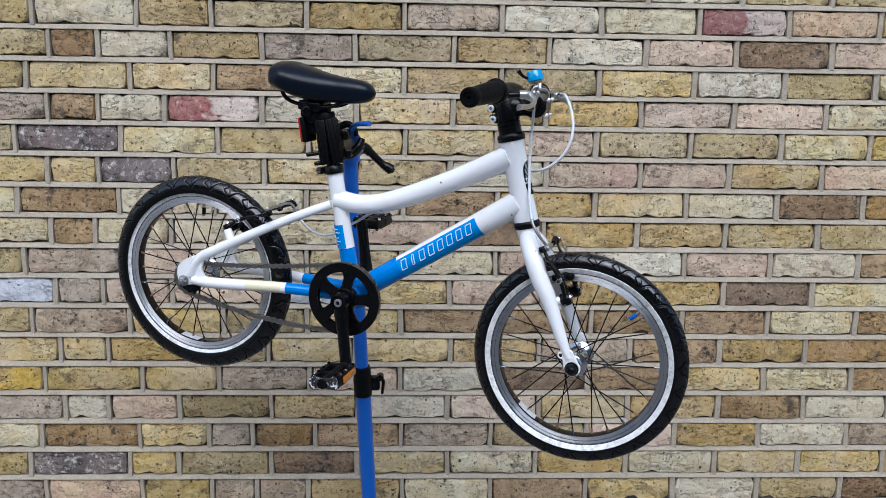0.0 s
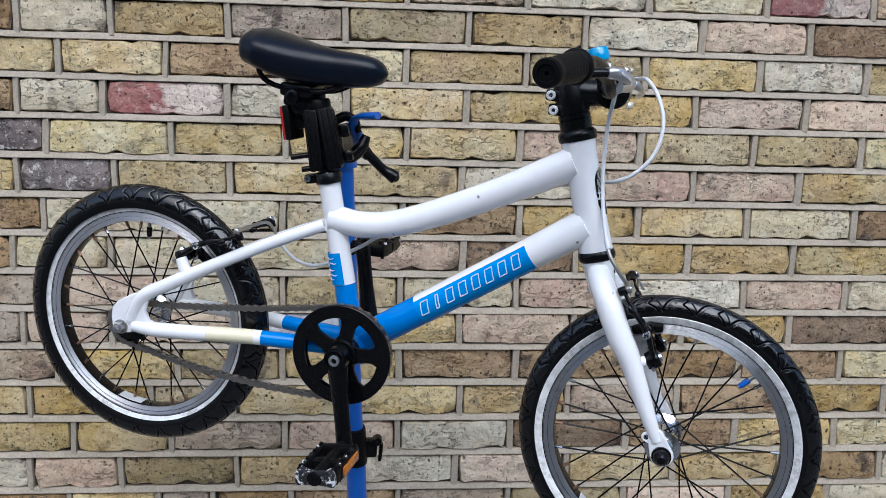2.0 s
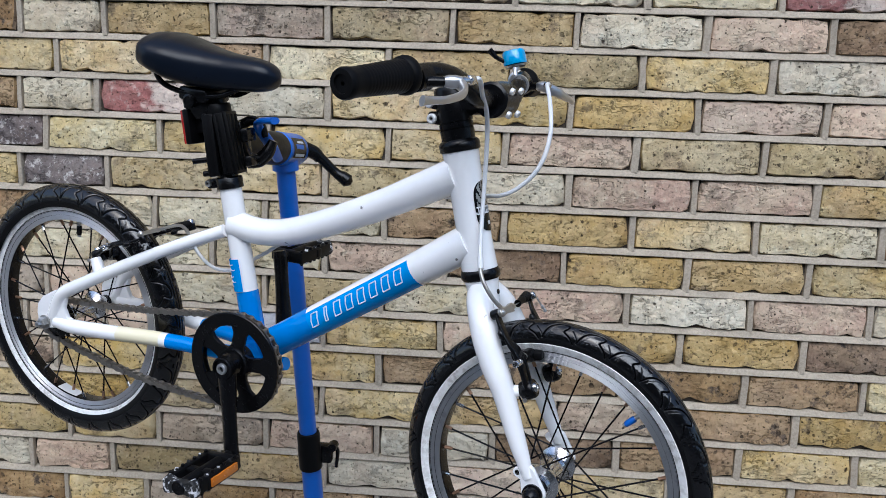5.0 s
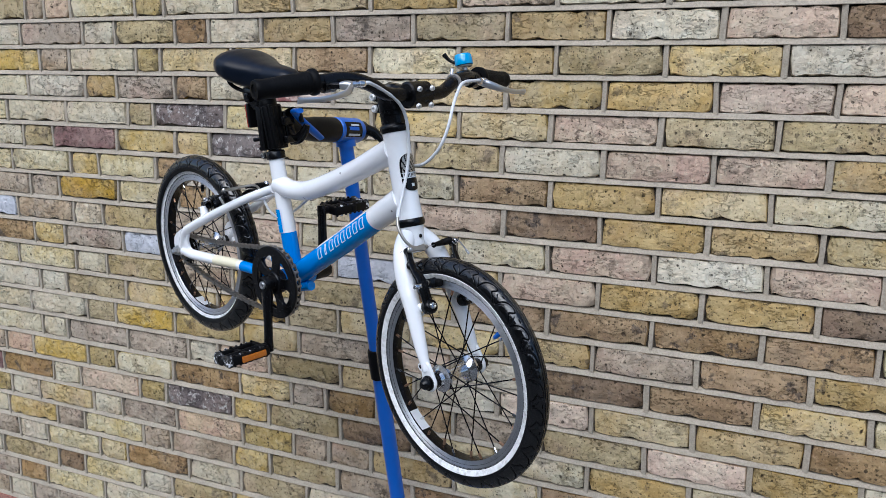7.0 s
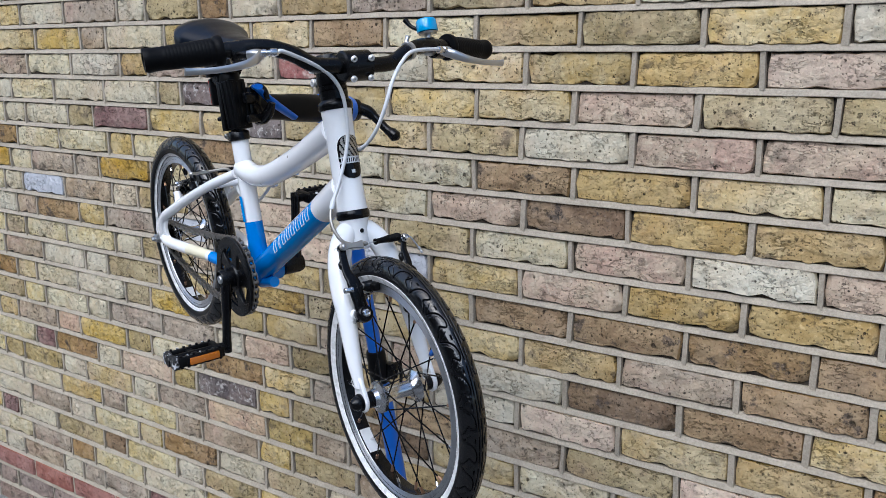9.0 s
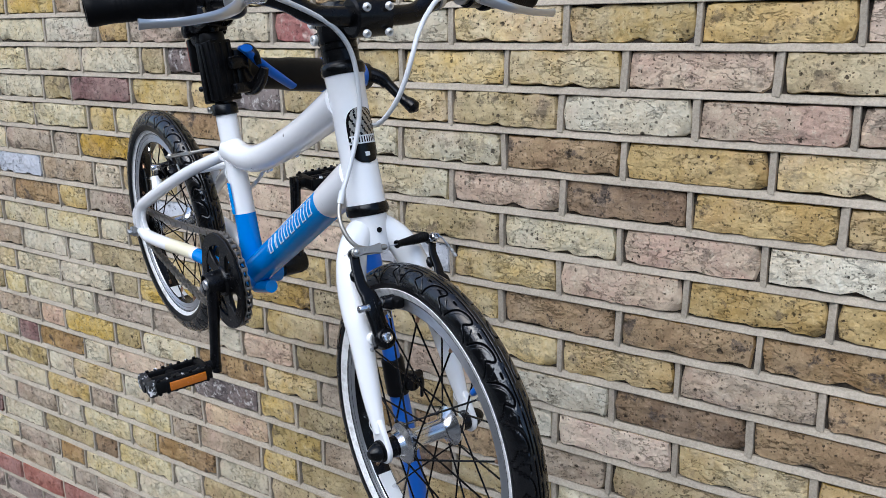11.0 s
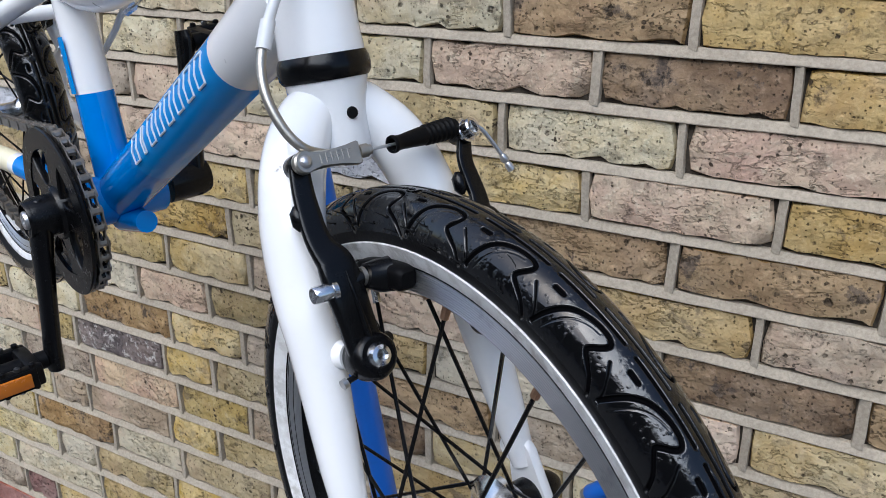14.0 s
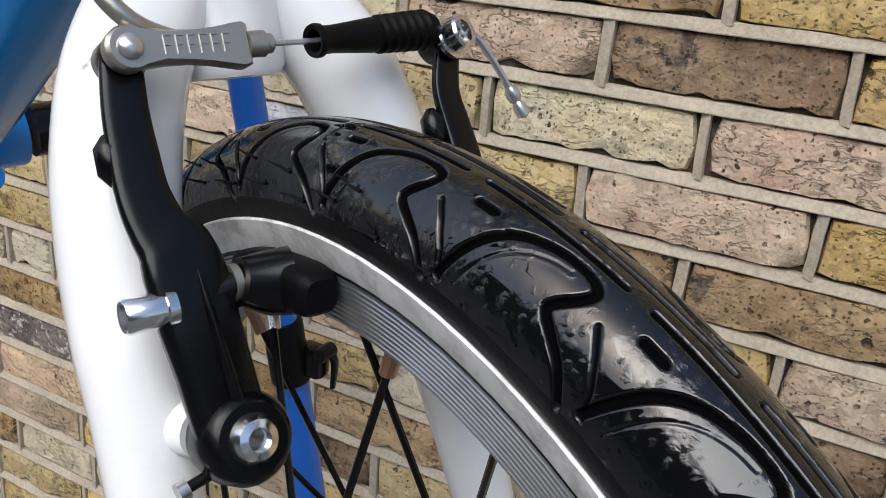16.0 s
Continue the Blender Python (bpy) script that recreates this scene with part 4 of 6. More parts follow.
    plate(g, [(0.008, -0.0040), (0.0056, -0.0043)] + arc + [(0.0056, 0.0043), (0.010, 0.0038), (0.016, 0.0037), (0.022, 0.0042), (0.0265, 0.0050), (0.0285, 0.0052), (0.0295, 0.0046), (0.0295, -0.0052), (0.0280, -0.0058), (0.0245, -0.0052), (0.020, -0.0044), (0.014, -0.0039)], 0.0050, m, chamfer=0.0009)
    guide_rivet = Geo()
    lathe(guide_rivet, [(0.0030, -0.001), (0.0030, 0.0004), (0.0026, 0.0011), (0.0016, 0.0017), (0.0, 0.0020)], q + f * 0.0026, f, 24)
    guide = part("cable_guide", g.turn(matrix), CASTING, bk, "cast grey cable guide")
    part("rivet", guide_rivet.turn(matrix), LEVER, guide, "bright domed rivet")
    g = Geo()
    for i in range(6):
        u0 = 0.0078 + i * 0.0029
        for p0, p1 in (((u0, -0.0022), (u0, 0.0022)), ((u0, 0.0022), (u0 + 0.0018, 0.0022)), ((u0, 0.0), (u0 + 0.0015, 0.0))):
            sweep(g, [m @ Vector((p0[0], 0.0026, p0[1])), m @ Vector((p1[0], 0.0026, p1[1]))], 0.00022, 5)
    part("raised_mark", g.turn(matrix), CASTING, guide, "raised bars of a maker's mark")
    g = Geo()
    e0 = q + d * 0.0293
    lathe(g, [(0.0032, 0.0), (0.0033, 0.0046), (0.0024, 0.0052), (0.0025, 0.0066), (0.0022, 0.0070), (0.0010, 0.0074)], e0, d, 20)
    part("guide_ferrule", g.turn(matrix), CASTING, bk)
    g = Geo()
    noodle_in = q + d * 0.012
    if front:
        line = [(0.635, -0.038, 0.235), (0.641, -0.045, 0.222), (0.650, -0.0485, 0.210), (0.660, -0.047, 0.198), (0.667, -0.042, 0.190), ROLLED @ matrix @ (noodle_in - f * 0.003 + top * 0.003), ROLLED @ matrix @ (noodle_in + d * 0.010)]
    else:
        line = [noodle_in + d * 0.006, noodle_in + d * 0.024 + top * 0.004, Vector((0.169, 0.014, 0.162)), Vector((0.181, 0.022, 0.144)), Vector((0.189, 0.021, 0.134))]
    sweep(g, curve(line, 8), 0.0024, 12)
    part("cable_pipe", g.turn(UPRIGHT if front else Matrix()), CASTING, bk, "bent grey cable pipe")
    if front:
        g = Geo()
        sweep(g, [(0.6335, -0.0355, 0.2385), (0.6385, -0.042, 0.2275)], 0.0036, 12)
        part("pipe_ferrule", g.turn(UPRIGHT), HOUSING, bk)
    g = Geo()
    w0, w1 = e0 + d * 0.006, b + f * 0.004 + d * 0.001 + top * 0.001
    sweep(g, [w0, w1], 0.0008, 6)
    sweep(g, curve([w1, w1 + d * 0.008 + top * -0.001, w1 + d * 0.014 - top * 0.010, w1 + d * 0.018 - top * 0.018], 5), 0.0011, 8)
    lathe(g, [(0.0, 0.0), (0.0016, 0.0), (0.0024, 0.0022), (0.0021, 0.0042), (0.0014, 0.0050), (0.0022, 0.0066), (0.0021, 0.0098), (0.0, 0.0108)], w1 + d * 0.0178 - top * 0.0172, d * 0.4 - top * 0.9, 12)
    part("brake_wire", g.turn(matrix), LEVER, bk, "thin steel wire with a crimped tip")
    g = Geo()
    mouth, tail = w0 + (w1 - w0) * 0.215, w1 - d * 0.0065 + top * 0.0022 - f * 0.002
    length = (tail - mouth).length
    prof = [(0.0024, 0.0045), (0.0030, 0.0002), (0.0042, -0.0003), (0.0045, 0.0006), (0.0044, 0.0018), (0.0037, 0.0028), (0.0037, 0.0060), (0.0042, length * 0.30), (0.0048, length * 0.46)]
    for k in range(6):
        h, wide = length * (0.50 + 0.075 * k), 0.0050 + 0.0001 * k
        prof += [(wide - 0.0006, h), (wide + 0.0003, h + length * 0.018), (wide + 0.0003, h + length * 0.046), (wide - 0.0006, h + length * 0.062)]
    prof += [(0.0050, length * 0.96), (0.0044, length), (0.0, length)]
    lathe(g, prof, mouth, tail - mouth, 24)
    part("bellows", g.turn(matrix), RUBBER, bk, "black ribbed rubber bellows")
    g = Geo()
    at = b + f * 0.0025
    turn_out = (f * 0.93 + d * 0.25 + top * 0.1).normalized()
    lathe(g, [(0.0, 0.0022), (0.0031, 0.0022)], at, turn_out, 6, 1)
    lathe(g, [(0.0031, 0.0022), (0.0034, 0.0062), (0.0046, 0.0066), (0.0053, 0.0058), (0.0053, 0.0016), (0.0064, 0.0014), (0.0064, 0.0)], at, turn_out, 28)
    part("wire_clamp_bolt", g.turn(matrix), [SILVER, BLACK], bk, "zinc wire clamp bolt")


def build_drive():
    ck = group("crankset", "black crankset with a chain guard disc")
    g = Geo()
    Y = -0.0510

    def ringed(y0, thick, outer, inner):
        lathe(g, [(inner, y0 - thick / 2), (inner, y0 + thick / 2), (outer - 0.001, y0 + thick / 2), (outer, y0 + thick / 4), (outer, y0 - thick / 4), (outer - 0.001, y0 - thick / 2)], BB, (0, 1, 0), 72, loop=True)

    ringed(Y, 0.0035, 0.0690, 0.0515)
    lathe(g, [(0.0, Y - 0.004), (0.0205, Y - 0.004), (0.0225, Y - 0.001), (0.0225, -0.036), (0.0, -0.036)], BB, (0, 1, 0), 40)
    for i in range(5):
        w = math.radians(90 + 72 * i - 8)
        m = Matrix.Translation(BB + Vector((0, Y + 0.002, 0))) @ Matrix.Rotation(-w, 4, "Y")
        plate(g, [(0.015, -0.014), (0.025, -0.0095), (0.042, -0.0098), (0.053, -0.016), (0.053, 0.016), (0.042, 0.0098), (0.025, 0.0095), (0.015, 0.014)], 0.006, m, chamfer=0.001)
        lathe(g, [(0.0042, -0.003), (0.0042, 0.0015), (0.0, 0.0015)], m @ Vector((0.0570, -0.001, 0)), (0, -1, 0), 12)
    n = 32
    for i in range(n):
        w = 2 * math.pi * i / n
        m = Matrix.Translation(BB + Vector((0, -0.0425, 0))) @ Matrix.Rotation(-w, 4, "Y")
        plate(g, [(0.0585, -0.0046), (0.0630, -0.0036), (0.0672, -0.0012), (0.0672, 0.0012), (0.0630, 0.0036), (0.0585, 0.0046)], 0.0025, m)
    ringed(-0.0425, 0.0028, 0.0605, 0.0515)
    part("chainring", g, BLACK, ck, "black toothed chainring with guard disc")
    for sd in (-1, 1):
        g = Geo()
        e = Vector((0.030, 0, -0.108)) * (1 if sd < 0 else -1)
        p0, p1 = BB + Vector((0, sd * 0.066, 0)), BB + e + Vector((0, sd * 0.084, 0))
        sweep(g, curve([p0 - e * 0.13, p0, p0.lerp(p1, 0.35), p0.lerp(p1, 0.75), p1, p1 + e * 0.10], 5), [0.010, 0.0155, 0.0135, 0.0110, 0.0108, 0.0118, 0.0095], 18, flat=0.62, side=(e.normalized().z, 0, -e.normalized().x))
        lathe(g, [(0.0165, 0.040), (0.0168, 0.068), (0.0155, 0.0735), (0.010, 0.0745), (0.009, 0.072)], BB, (0, sd, 0), 30)
        arm = part("crank_arm", g, BLACK, ck, "black crank arm")
        g = Geo()
        lathe(g, [(0.0, 0.0745), (0.0036, 0.0745)], BB, (0, sd, 0), 6, 1)
        lathe(g, [(0.0036, 0.0745), (0.0040, 0.0782), (0.0066, 0.0782), (0.0074, 0.0770), (0.0074, 0.0700)], BB, (0, sd, 0), 24)
        lathe(g, [(0.0125, 0.0735), (0.0128, 0.0768), (0.0142, 0.0768), (0.0150, 0.0755), (0.0150, 0.0700)], BB, (0, sd, 0), 28, 1)
        part("crank_bolt", g, [LEVER, BLACK], arm, "steel crank bolt")
        build_pedal(p1 + Vector((0, sd * 0.006, 0)), sd)
    # chain
    ch_y = -0.0425
    rs, rc = 0.0305, 0.0647
    d = BB - REAR
    L = math.hypot(d.x, d.z)
    base = math.atan2(d.z, d.x)
    off = math.acos((rc - rs) / L)
    pts = []
    def arc(c, r, a0, a1, n):
        return [Vector((c.x + r * math.cos(a), ch_y, c.z + r * math.sin(a))) for a in np.linspace(a0, a1, n)]
    top_a, low_a = base + math.pi - off, base + math.pi + off
    ring = arc(BB, rc, low_a, low_a + (2 * math.pi - 2 * off), 60)
    ring += arc(REAR, rs, top_a, low_a, 24)
    dense = []
    ring.append(ring[0])
    for a, b in zip(ring, ring[1:]):
        n = max(1, int((b - a).length / 0.004))
        for k in range(n):
            s = k / n
            p = a.lerp(b, s)
            if n > 20:
                p.z -= (0.012 if a.z < BB.z - 0.02 or b.z < BB.z - 0.02 else 0.006) * 4 * s * (1 - s)
            dense.append(p)
    dense.append(ring[0])
    total = sum((b - a).length for a, b in zip(dense, dense[1:]))
    links = round(total / 0.0127)
    step = total / links
    pos, acc, k = [], 0.0, 0
    for i in range(links):
        want = i * step
        while acc + (dense[k + 1] - dense[k]).length < want:
            acc += (dense[k + 1] - dense[k]).length
            k += 1
        seg = (dense[k + 1] - dense[k])
        pos.append(dense[k] + seg.normalized() * (want - acc))
    g = Geo()
    for i in range(links):
        a, b = pos[i], pos[(i + 1) % links]
        w = 0.0042 if i % 2 else 0.0030
        ang = math.atan2(b.z - a.z, b.x - a.x)
        c = (a + b) / 2
        h = (b - a).length / 2
        for sd in (-1, 1):
            m = Matrix.Translation(c + Vector((0, sd * w, 0))) @ Matrix.Rotation(-ang, 4, "Y")
            shape = [(-h - 0.0036, 0), (-h - 0.0026, 0.0032), (-h, 0.0041), (0, 0.0026), (h, 0.0041), (h + 0.0026, 0.0032), (h + 0.0036, 0), (h + 0.0026, -0.0032), (h, -0.0041), (0, -0.0026), (-h, -0.0041), (-h - 0.0026, -0.0032)]
            plate(g, shape, 0.0011, m)
        lathe(g, [(0.0036, -0.0030), (0.0036, 0.0030)], a, (0, 1, 0), 8)
    part("chain", g, CHAIN, ck, "oily brown steel chain")
    g = Geo()
    lathe(g, [(0.014, -0.048), (0.0268, -0.0445), (0.0268, -0.0405), (0.014, -0.038)], REAR, (0, 1, 0), 32)
    for i in range(16):
        w = 2 * math.pi * i / 16
        m = Matrix.Translation(REAR + Vector((0, ch_y, 0))) @ Matrix.Rotation(-w, 4, "Y")
        plate(g, [(0.024, -0.0045), (0.029, -0.0030), (0.0328, -0.001), (0.0328, 0.001), (0.029, 0.0030), (0.024, 0.0045)], 0.0025, m)
    part("sprocket", g, BLACK, ck, "dark steel rear sprocket")


def build_pedal(at, sd):
    pd = group("pedal", "black platform pedal with scuffed edges and amber reflectors")
    roll = Matrix.Rotation(radians(-10 if sd < 0 else -4), 4, "Y")
    c = at + Vector((0, sd * 0.048, 0))
    M = Matrix.Translation(c) @ roll
    g = Geo()
    sweep(g, [at, at + Vector((0, sd * 0.085, 0))], [0.0075, 0.008, 0.0085, 0.010], 16)
    for x in (-1, 1):
        block(g, (0.009, 0.078, 0.017), M @ Matrix.Translation((x * 0.022, 0, 0)), 0.002)
        block(g, (0.030, 0.012, 0.013), M @ Matrix.Translation((x * 0.013, sd * 0.006, 0)), 0.002)
    block(g, (0.044, 0.012, 0.017), M @ Matrix.Translation((0, sd * -0.034, 0)), 0.003)
    body = part("body", g, PLASTIC, pd, "black plastic pedal cage")
    g = Geo()
    out = [(-0.033, -0.006), (-0.030, -0.0105), (-0.011, -0.009), (0.011, -0.009), (0.030, -0.0105), (0.033, -0.006), (0.032, 0.006), (0.025, 0.0115), (0.014, 0.008), (-0.014, 0.008), (-0.025, 0.0115), (-0.032, 0.006)]
    plate(g, [(x * 0.79, z) for x, z in out], 0.011, M @ Matrix.Translation((0, sd * 0.042, 0)), chamfer=0.002)
    lathe(g, [(0.0, 0.0), (0.0085, 0.0), (0.0095, -0.002)], c + Vector((0, sd * 0.0492, 0)), (0, sd, 0), 20, 1)
    part("end_plate", g, [SCUFF, BLACK], pd, "scuffed white outer edge")
    for x in (-1, 1):
        for z in (-1, 1):
            for k in range(7):
                y = -0.034 + 0.011 * k
                g = Geo()
                lathe(g, [(0.0030, 0.0), (0.0024, 0.0035), (0.0, 0.0042)], M @ Vector((x * 0.023, y, z * 0.0075)), (0, 0, z), 7)
                part("grip_tooth", g, SCUFF if k % 2 else PLASTIC, pd)
    for x in (-1, 1) if sd < 0 else ():
        g = Geo()
        block(g, (0.004, 0.050, 0.0115), M @ Matrix.Translation((x * 0.0275, sd * -0.004, -0.001)), 0.001)
        r = part("reflector", g, AMBER, pd, "amber reflector")
        g = Geo()
        block(g, (0.005, 0.060, 0.017), M @ Matrix.Translation((x * 0.0248, sd * -0.004, -0.001)), 0.0015)
        part("reflector_frame", g, PLASTIC, pd)


def build_saddle():
    sa = group("saddle", "black vinyl saddle on steel rails")
    g = Geo()
    st = [(0.131, 0.018, 0.408, 0.394), (0.134, 0.040, 0.4185, 0.384), (0.144, 0.056, 0.4245, 0.377), (0.163, 0.063, 0.4260, 0.372), (0.184, 0.061, 0.4230, 0.366), (0.208, 0.051, 0.4175, 0.3625), (0.232, 0.040, 0.4135, 0.3625), (0.257, 0.032, 0.4110, 0.3645), (0.282, 0.028, 0.4105, 0.3665), (0.302, 0.024, 0.4085, 0.3695), (0.314, 0.019, 0.4045, 0.3735), (0.322, 0.011, 0.397, 0.3800), (0.3255, 0.003, 0.391, 0.388)]
    xs = np.linspace(st[0][0], st[-1][0], 42)
    arr = np.array(st)
    seg = 36
    for x in xs:
        w, top, low = (np.interp(x, arr[:, 0], arr[:, k]) for k in (1, 2, 3))
        for k in range(seg):
            a = 2 * math.pi * k / seg
            ca, sa2 = math.cos(a), math.sin(a)
            y = w * math.copysign(abs(ca) ** 0.75, ca)
            flat = (abs(y) / 0.07) ** 2
            if sa2 >= 0:
                z = (low + 0.45 * (top - low)) + (top - (low + 0.45 * (top - low))) * sa2 ** 0.7 - 0.010 * flat * sa2
            else:
                z = (low + 0.45 * (top - low)) - 0.45 * (top - low) * abs(sa2) ** 0.6
            g.v.append((x - 0.003, y, z))
    for i in range(len(xs) - 1):
        for k in range(seg):
            k2 = (k + 1) % seg
            g.f.append((i * seg + k, i * seg + k2, (i + 1) * seg + k2, (i + 1) * seg + k))
            g.m.append(0)
    g.f += [tuple(reversed(range(seg))), tuple((len(xs) - 1) * seg + k for k in range(seg))]
    g.m += [0, 0]
    part("cover", g, VINYL, sa, "smooth black vinyl cover", 60)
    g = Geo()
    for sd in (-1, 1):
        sweep(g, curve([(0.158, sd * 0.040, 0.384), (0.166, sd * 0.036, 0.365), (0.186, sd * 0.025, 0.355), (0.235, sd * 0.020, 0.355), (0.262, sd * 0.016, 0.364), (0.290, sd * 0.010, 0.384)], 6), 0.0036, 10)
    part("rail", g, BLACK, sa, "bent black rails")
    g = Geo()
    block(g, (0.044, 0.052, 0.018), Matrix.Translation((0.208, 0, 0.353)), 0.005)
    block(g, (0.034, 0.040, 0.020), Matrix.Translation((0.206, 0, 0.341)), 0.006)
    lathe(g, [(0.006, -0.030), (0.009, -0.029), (0.009, 0.029), (0.006, 0.030)], (0.206, 0, 0.345), (0, 1, 0), 18)
    lathe(g, [(0.012, -0.019), (0.0165, -0.017), (0.0165, 0.017), (0.012, 0.019)], (0.2125, 0, 0.3385), (0, 1, 0), 26)
    sweep(g, curve([(0.206, 0, 0.339), (0.216, 0, 0.329), (0.2235, 0, 0.316)], 5), [0.0150, 0.0140, 0.0128], 20)
    part("seat_clamp", g, BLACK, sa, "black saddle clamp")
    sp = group("seatpost", "black seatpost with its collar")
    up = (Vector((0.2575, 0, 0.242)) - BB).normalized()
    p0 = Vector((0.2575, 0, 0.242))
    g = Geo()
    sweep(g, [p0 - up * 0.02, p0 + up * 0.075, p0 + up * 0.112], 0.0125, 22)
    part("post", g, BLACK, sp)
    g = Geo()
    lathe(g, [(0.0148, -0.006), (0.0176, -0.005), (0.0176, 0.008), (0.0160, 0.010), (0.0130, 0.010)], p0, up, 28)
    block(g, (0.018, 0.020, 0.013), Matrix.Translation(p0 + Vector((-0.022, 0, -0.003))) @ Matrix.Rotation(radians(-16), 4, "Y"), 0.003)
    collar = part("collar", g, BLACK, sp, "black seat collar")
    g = Geo()
    bolt_head(g, p0 + Vector((-0.026, -0.010, -0.003)), (0, -1, 0), 0.0045, 0.004)
    part("collar_bolt", g, [STEEL, BLACK], collar)
    g = Geo()
    m = Matrix.Translation((0.1935, 0, 0.308)) @ Matrix.Rotation(radians(-14), 4, "Y")
    block(g, (0.006, 0.040, 0.044), m, 0.003)
    block(g, (0.024, 0.018, 0.020), m @ Matrix.Translation((0.016, 0, 0)), 0.004, 1)
    block(g, (0.010, 0.042, 0.046), m @ Matrix.Translation((0.0055, 0, 0)), 0.003, 1)
    part("rear_reflector", g, [RED, PLASTIC], sp, "red rear reflector in a black bracket")


def build_bars():
    ax = AXIS
    sm = group("stem", "black alloy stem with spacers")
    g = Geo()
    lathe(g, [(0.0225, 0.0), (0.0240, 0.002), (0.0240, 0.010), (0.0215, 0.013), (0.0198, 0.014), (0.0198, 0.020)], HEAD_TOP, ax, 30)
    part("headset_cap", g.turn(TURNED), BLACK, sm, "black headset cap")
    for k in range(2):
        g = Geo()
        lathe(g, [(0.0192, 0.0), (0.0200, 0.0006), (0.0200, 0.0062), (0.0192, 0.0068)], HEAD_TOP + ax * (0.0195 + 0.007 * k), ax, 28)
        part("spacer", g.turn(TURNED), BLACK, sm)
    g = Geo()
    b0 = HEAD_TOP + ax * 0.0335
    lathe(g, [(0.0170, 0.0), (0.0200, 0.001), (0.0205, 0.004), (0.0200, 0.037), (0.0185, 0.041), (0.013, 0.043), (0.0, 0.0435)], b0, ax, 30)
    sweep(g, [HEAD_TOP + ax * 0.012, b0 + ax * 0.01], 0.0186, 24)
    clamp = UPRIGHT @ Vector((0.608, 0.014, 0.4095))
    p = b0 + ax * 0.0285
    sweep(g, curve([p, p.lerp(clamp, 0.4) + Vector((0, 0, -0.002)), clamp], 6), [0.0185, 0.0175, 0.0165, 0.0185], 22)
    lathe(g, [(0.0175, -0.021), (0.0205, -0.019), (0.0205, 0.019), (0.0175, 0.021)], clamp, (0, 1, 0), 28)
    for k in (0.006, 0.024):
        m = Matrix.Translation(b0 + ax * k + Vector((-0.020, 0, -0.004)))
        block(g, (0.018, 0.030, 0.014), m, 0.004)
    body = part("stem_body", g.turn(TURNED), BLACK, sm, "black stem body")
    for k in (0.0055, 0.0240):
        g = Geo()
        bolt_head(g, b0 + ax * k + Vector((-0.0215, -0.0145, -0.004)), (0, -1, 0), 0.0058, 0.005)
        part("stem_bolt", g.turn(TURNED), [ZINC, BLACK], body, "bright socket bolt")
    for y in (-0.013, 0.013):
        for s in (1, -1):
            g = Geo()
            bolt_head(g, clamp + Vector((0.020, y, s * 0.013)), (1, 0, -0.3), 0.0042, 0.004)
            part("stem_bolt", g.turn(TURNED), [ZINC, BLACK], body, "bright socket bolt")
    hb = group("handlebar", "black riser handlebar with rubber grips")
    half = [(0.607, 0.0, 0.427), (0.607, 0.025, 0.427), (0.605, 0.060, 0.429), (0.599, 0.090, 0.443), (0.590, 0.125, 0.450), (0.578, 0.17, 0.4450), (0.560, 0.256, 0.4385)]
    line = [(x, -y, z - (0.006 if y > 0.2 else 0.0)) for x, y, z in reversed(half[1:])] + half
    g = Geo()
    sweep(g, curve(line, 6), 0.0105, 18)
    part("bar", g.turn(BARS), BLACK, hb, "black bar")
    for sd in (-1, 1):
        e = Vector((0.560, sd * 0.2590, 0.4325 if sd < 0 else 0.4385))
        i = Vector((0.577, sd * 0.172, 0.4450))
        d = (e - i).normalized()
        g = Geo()
        L = (e - i).length
        prof = [(0.0118, 0.0), (0.0185, 0.001), (0.0195, 0.004), (0.0190, 0.009), (0.0172, 0.0115)]
        n = 14
        for k in range(n):
            h = 0.012 + (L - 0.030) * k / n
            rg = 0.0166 - 0.0024 * k / n
            prof += [(rg - 0.0003, h), (rg, h + 0.0018), (rg, h + 0.0042), (rg - 0.0003, h + 0.0055)]
        prof += [(0.0140, L - 0.016), (0.0143, L - 0.006), (0.0149, L - 0.002), (0.0149, L + 0.003), (0.0136, L + 0.006), (0.0090, L + 0.0062), (0.0085, L + 0.0045), (0.0022, L + 0.0042), (0.0020, L - 0.004), (0.0, L - 0.004)]
        lathe(g, prof, i, d, 28)
        part("grip", g.turn(BARS), RUBBER, hb, "black ribbed rubber grip")
        # lever
        lv = group("brake_lever", "silver brake lever on a black perch")
        c = Vector((0.581, sd * 0.155, 0.4435))
        g = Geo()
        lathe(g, [(0.0105, -0.010), (0.0140, -0.009), (0.0140, 0.009), (0.0105, 0.010)], c, d, 22)
        sweep(g, [c + Vector((0.008, 0, -0.003)), c + Vector((0.018, -sd * 0.003, -0.001)), c + Vector((0.027, -sd * 0.007, 0.000))], [0.0085, 0.0080, 0.0074], 14, 0, flat=0.7)
        sweep(g, curve([c + Vector((0.025, -sd * 0.004, 0.000)), c + Vector((0.032, -sd * 0.009, 0.001)), c + Vector((0.041, -sd * 0.013, 0.002))], 5), [0.0070, 0.0088, 0.0090, 0.0070], 16, 1, flat=0.75, box=0.7)
        part("perch", g.turn(BARS), [BLACK, LEVER], lv, "black lever clamp with a silver body")
        g = Geo()
